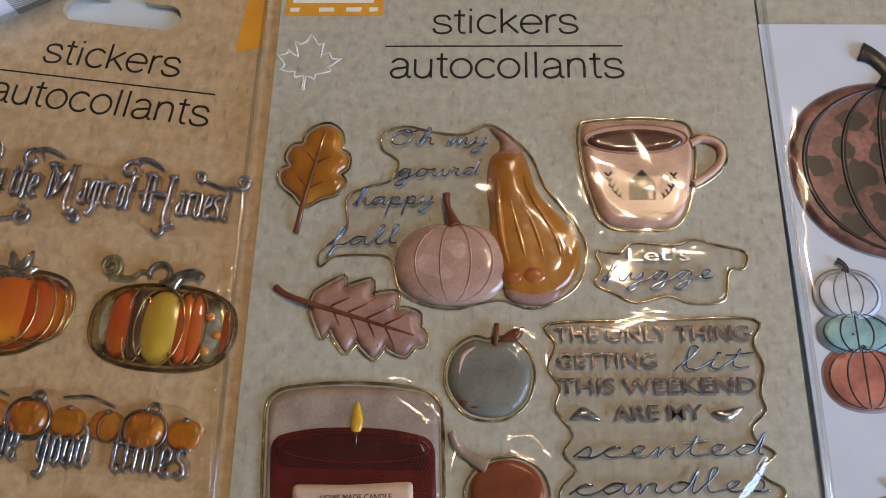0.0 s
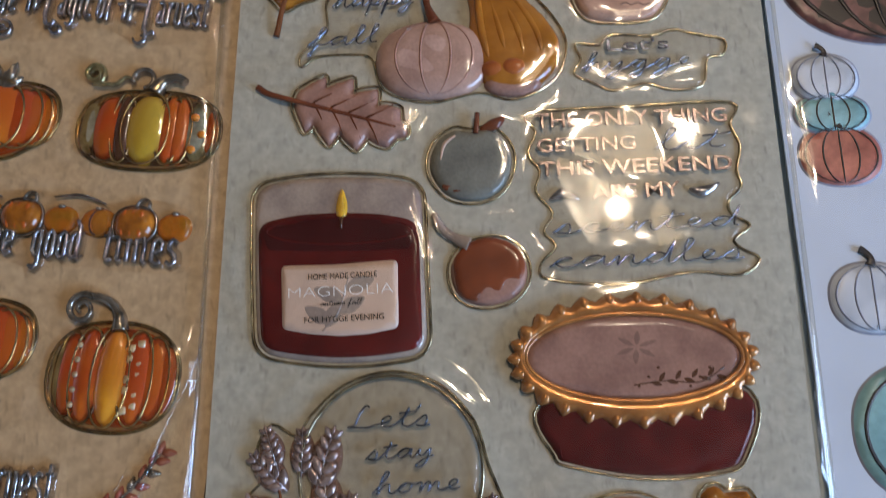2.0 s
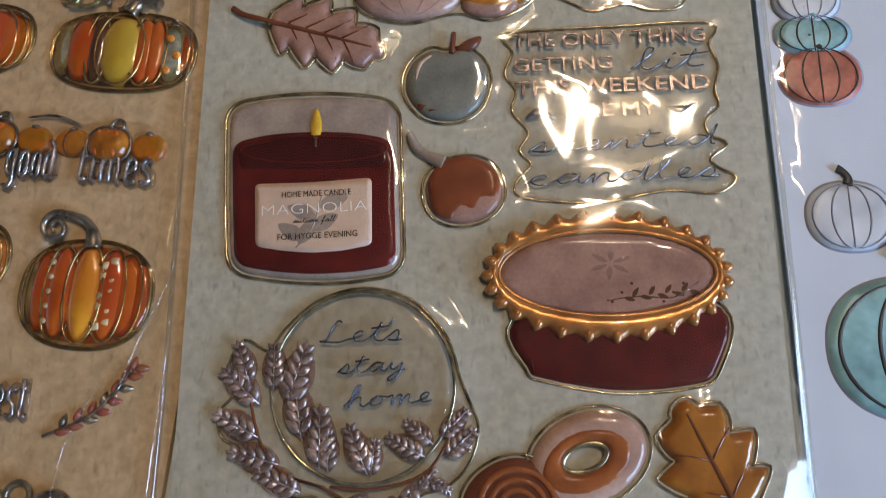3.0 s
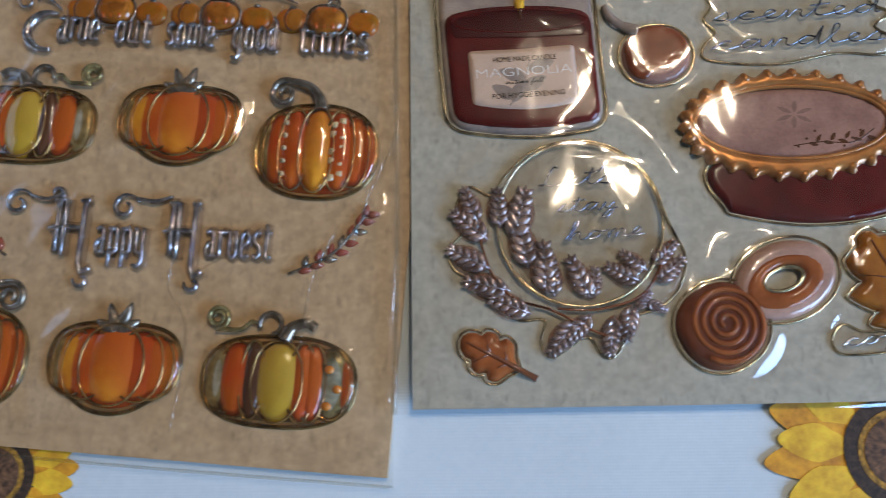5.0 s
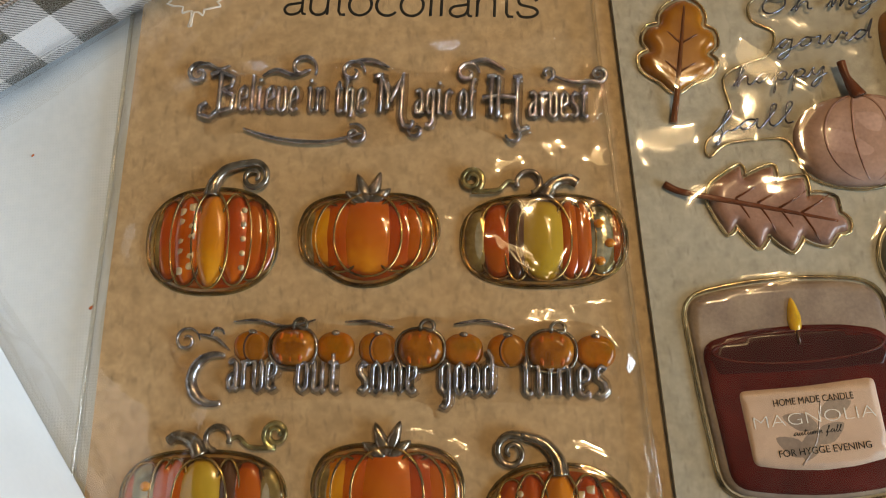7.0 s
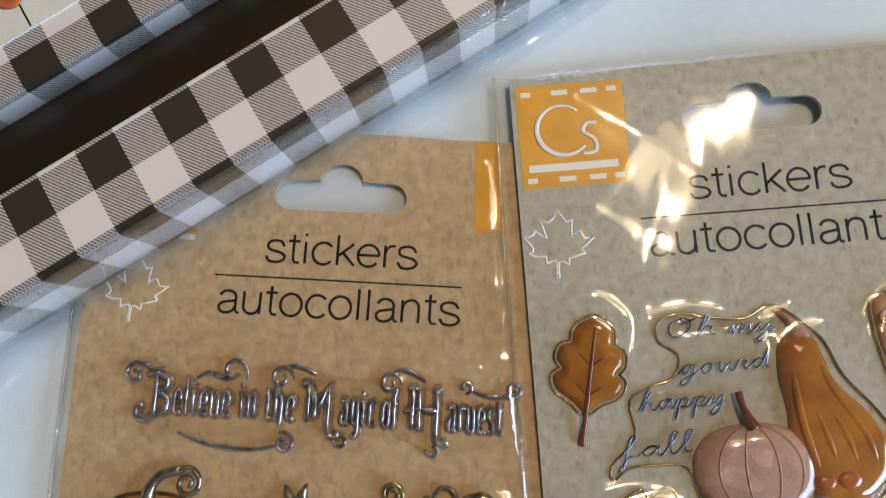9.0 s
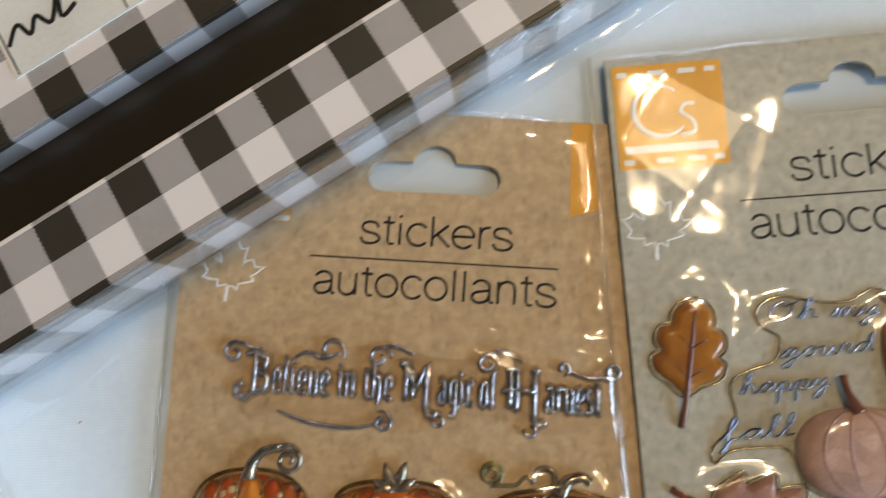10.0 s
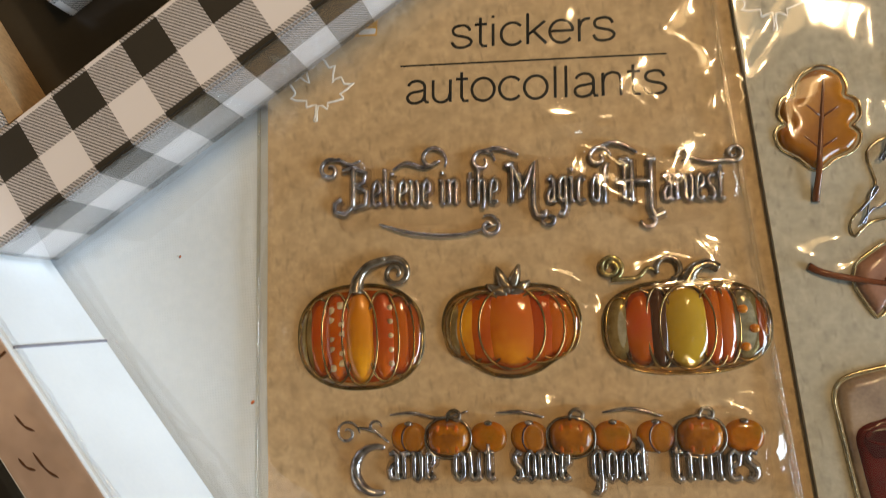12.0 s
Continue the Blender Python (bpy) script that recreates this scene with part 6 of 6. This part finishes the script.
# ---- painted pumpkins on the white sheet ----
def painted_pumpkin(x, y, w, h, mat, ribs, label, spots=0, stem_mat=PAINT_DARK, lift=0.0):
    st = thing("pumpkin_sticker", x, y, CARD_C + lift, label, "sticker", "painted pumpkin stickers")
    hull = ellipse(0, 0, w / 2, h / 2, 48, 0, 2.3)
    # grey halo coloured in as a shadow round the pumpkin
    part("painted_shadow", dome(offset(hull, min(0.5, w * 0.03)), 0.10, 0.6, 0.0, 2.0), PAINT_SHADE, st)
    pad("body", st, hull, mat, 0.35, 1.2, 0.12, step=2.0)
    for i in range(ribs):
        t = (i - (ribs - 1) / 2) / max(1, (ribs - 1) / 2)
        arc = [(t * w * 0.44 * math.cos(a), h * 0.47 * math.sin(a)) for a in np.linspace(-1.45, 1.45, 18)]
        part("rib_line", tube(np.array(arc), w * 0.012, 0.5, False, 5, 0.3, (0.4, 1, 1, 0.4)), PAINT_GREYLINE if mat is PAINT_WHITE else PAINT_DARK, st)
    rs = np.random.RandomState(11)
    for i in range(spots):
        a, rr = i * 2.4, math.sqrt((i + 0.7) / spots) * 0.84
        q = ellipse(rr * w / 2 * math.cos(a), rr * h / 2 * math.sin(a), w * 0.062 * rs.uniform(0.75, 1.25), h * 0.07 * rs.uniform(0.8, 1.2), 14, rs.uniform(0, 180))
        q = q + rs.normal(0, w * 0.008, q.shape)
        part("spot", dome(q, 0.03, 0.5, 0.47, 1.5, skirt=False), PAINT_DARK, st)
    stem = smooth_loop([(0, h * 0.46), (w * 0.02, h * 0.56), (-w * 0.04, h * 0.66), (-w * 0.10, h * 0.70)], 5, False)
    part("stem", tube(stem, w * 0.05, 0.4, False, 8, 0.35, (1.3, 0.8, 0.8, 1.1)), stem_mat, st)
    return st


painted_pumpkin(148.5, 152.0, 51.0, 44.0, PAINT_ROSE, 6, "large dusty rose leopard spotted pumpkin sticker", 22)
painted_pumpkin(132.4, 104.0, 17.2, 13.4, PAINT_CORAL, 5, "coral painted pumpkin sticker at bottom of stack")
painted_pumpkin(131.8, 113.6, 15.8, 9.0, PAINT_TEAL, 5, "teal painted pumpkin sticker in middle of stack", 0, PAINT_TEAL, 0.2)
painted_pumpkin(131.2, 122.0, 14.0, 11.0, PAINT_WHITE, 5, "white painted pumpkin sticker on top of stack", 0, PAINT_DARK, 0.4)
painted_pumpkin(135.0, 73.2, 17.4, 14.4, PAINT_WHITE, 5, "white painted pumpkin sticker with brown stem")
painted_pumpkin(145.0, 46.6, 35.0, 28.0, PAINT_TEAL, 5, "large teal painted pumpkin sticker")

# crumbs on the cloth
for x, y, r in ((-116.0, 106.5, 0.55), (-131.0, 142.0, 0.4)):
    crumb = thing("crumb", x, y, -0.6, "tiny brown crumb on the white cloth", "crumb", "crumbs on the cloth")
    part("crumb_body", dome(ellipse(0, 0, r, r * 0.6, 10, 40, 2.4), 0.5, r * 0.8, 0.0, 0.3), RUST_INK, crumb)

# ---- the plaid sign ----
BOX_TURN = 28.0
plaid = thing("framed_sign", -162.5, 144.9, 0, "buffalo plaid framed sign with black recess, wrapped in film", "sign", turn=BOX_TURN)


def plaid_bar(x0, x1, y0, y1, z1, along_x, shift):
    """One bar of the frame, with the print wrapped over its top and sides."""
    bm = box(x0, x1, y0, y1, 0, z1, 0.5)
    uv = bm.loops.layers.uv.new("print")
    for f in bm.faces:
        n = f.normal
        for lp in f.loops:
            x, y, z = lp.vert.co
            if abs(n.z) > 0.6:
                c = (x, y)
            elif abs(n.y) > abs(n.x):
                c = (x, (y0 * MM - (z1 * MM - z)) if n.y < 0 else y)
            else:
                c = ((x0 * MM - (z1 * MM - z)) if n.x < 0 else x, y)
            lp[uv].uv = (c[0] + shift[0], c[1] + shift[1])
    return bm


BW, BZ, BL, BH = 22.0, 20.0, 300.0, 220.0
SH = (0.00795, 0.0077)
part("frame_bar", plaid_bar(0, BL, 0, BW, BZ, True, SH), PLAID, plaid, "black and white plaid bar")
part("frame_bar", plaid_bar(0, BL, BH - BW, BH, BZ, True, SH), PLAID, plaid, "black and white plaid bar")
part("frame_bar", plaid_bar(0, BW - 4, BW, BH - BW, BZ, False, SH), PLAID, plaid, "black and white plaid bar")
part("frame_bar", plaid_bar(BL - BW, BL, BW, BH - BW, BZ, False, SH), PLAID, plaid, "black and white plaid bar")
part("raw_edge", box(BW - 4, BW, BW, BH - BW, 5, BZ - 0.6, 0.3), RAW_WOOD, plaid, "bare wood inner edge")
part("backing", box(4, BL - 4, 4, BH - 4, 2, 6, 0), BLACK_PANEL, plaid, "black backing panel")
pan = plaid_bar(BW + 15.6, BL - BW - 19, BW + 23.3, BH - BW - 19, 14, True, (0.0016, 0.0183))
part("inner_panel", pan, PLAID_SMALL, plaid, "inner panel with plaid border")
part("inner_face", slab([(BW + 36, BW + 36), (BL - BW - 31, BW + 36), (BL - BW - 31, BH - BW - 29), (BW + 36, BH - BW - 29)], 14.0, 14.4, step=40), CREAM_PANEL, plaid, "cream board face")
for k in range(5):
    part("board_line", box(BW + 37 + k * 30, BW + 37.4 + k * 30, BW + 36.5, BH - BW - 30, 14.35, 14.5), BLACK_PANEL, plaid)
part("brush_stroke", tube(smooth_loop([(88, 75), (84, 71), (88, 66), (94, 71), (90, 76), (98, 79)], 6, False), 1.3, 14.5, False, 6, 0.2), RUST_INK, plaid, "rust brush stroke")
part("brush_stroke", tube(smooth_loop([(96, 81), (104, 77), (110, 85), (102, 91)], 6, False), 1.2, 14.5, False, 6, 0.2), RUST_INK, plaid, "rust brush stroke")
part("script_stroke", tube(smooth_loop([(60, 66), (64, 70), (66, 66), (69, 69.5), (72, 66), (77.5, 75), (74.5, 66), (79, 67)], 5, False), 0.6, 14.5, False, 6, 0.2), BLACK_INK, plaid, "black script stroke")
flap = smooth_loop([(-5, -1), (BL * 0.5, -0.5), (BL * 0.9, -1), (BL * 0.8, -6), (120, -9), (70, -8), (30, -11), (0, -9)], 5)
part("wrap_flap", film_sheet(flap, 3.4, 1.2, 1.6, 31.0), WRAP, plaid, "loose hazy clear wrap")
part("side_wrap", box(-1.0, BL, -1.6, -1.0, 0.4, BZ + 0.6, 0.2), WRAP, plaid, "clear wrap")
part("edge_wrap", tube(np.array([(x, -0.9 + 0.5 * noise.noise((x * 0.2, 0, 0)), BZ + 0.2 + 0.4 * noise.noise((x * 0.35, 1, 0))) for x in np.arange(0, BL, 1.5)]), 0.5, 0, False, 6), WRAP, plaid, "crinkled wrap edge")

# ---- the white sided sign ----
sign2 = thing("wooden_sign", -109.8, 62.0, 1.6, "whitewashed sign with tan wood face lying on the cloth", "sign", turn=122.4)
S2L, S2W, S2Z = 240.0, 160.0, 28.5
S2B = 14.5
for x0, x1, y0, y1 in ((0, S2L, 0, S2B), (0, S2L, S2W - S2B, S2W), (0, S2B, S2B, S2W - S2B), (S2L - S2B, S2L, S2B, S2W - S2B)):
    bar = part("frame_bar", box(x0, x1, y0, y1, 0.0, S2Z, 0.7), WHITE_SIDE, sign2, "white painted bar")
    part("bar_face", box(x0 + 0.9, x1 - 0.9, y0 + 0.9, y1 - 0.9, S2Z - 0.2, S2Z + 0.25, 0.1), TAN_WOOD, bar, "tan wood grain top")
part("backing", box(4, S2L - 4, 4, S2W - 4, 3, 6), BLACK_PANEL, sign2, "dark recessed panel")
for gx0 in (73.5, 148):
    part("side_joint", box(gx0, gx0 + 0.6, -0.25, 0.2, 0.5, S2Z - 0.6), PAINT_GREYLINE, sign2)
    part("top_joint", box(gx0, gx0 + 0.6, 1.2, S2B - 1.2, S2Z + 0.2, S2Z + 0.36), P_DARK, sign2)
for gx0, gy0, ln in ((48, 6, 7), (52, 9, 4), (58, 5, 5), (22, 7, 5), (14, 11, 6)):
    part("scuff", tube(smooth_loop([(gx0, gy0), (gx0 + ln * 0.4, gy0 + 1.2), (gx0 + ln, gy0 + 1.6)], 5, False), 0.35, S2Z + 0.25, False, 5, 0.25, (0.3, 1, 0.6, 1, 0.3)), P_DARK, sign2, "dark worn scuff")
loose = [(-7, -6), (30, -7), (70, -4.5), (120, -7.5), (180, -5), (S2L, -6), (S2L, -0.6), (-7, -0.6)]
part("wrap_flap", film_sheet(loose, 0.3, 0.9, 1.0, 41.0), WRAP, sign2, "loose crinkled clear wrap")
part("top_wrap", film_sheet([(-1, -1), (S2L, -1), (S2L, S2B + 1), (-1, S2B + 1)], S2Z + 0.5, 0.5, 0.5, 47.0), WRAP, sign2, "clear wrap over the face")
wrap2 = np.array([(x, -0.8 + 0.5 * noise.noise((x * 0.2, 5, 0)), S2Z - 0.6 + 0.4 * noise.noise((x * 0.35, 6, 0))) for x in np.arange(0, S2L, 1.5)])
part("edge_wrap", tube(wrap2, 0.4, 0, False, 6), WRAP, sign2, "crinkled wrap edge")
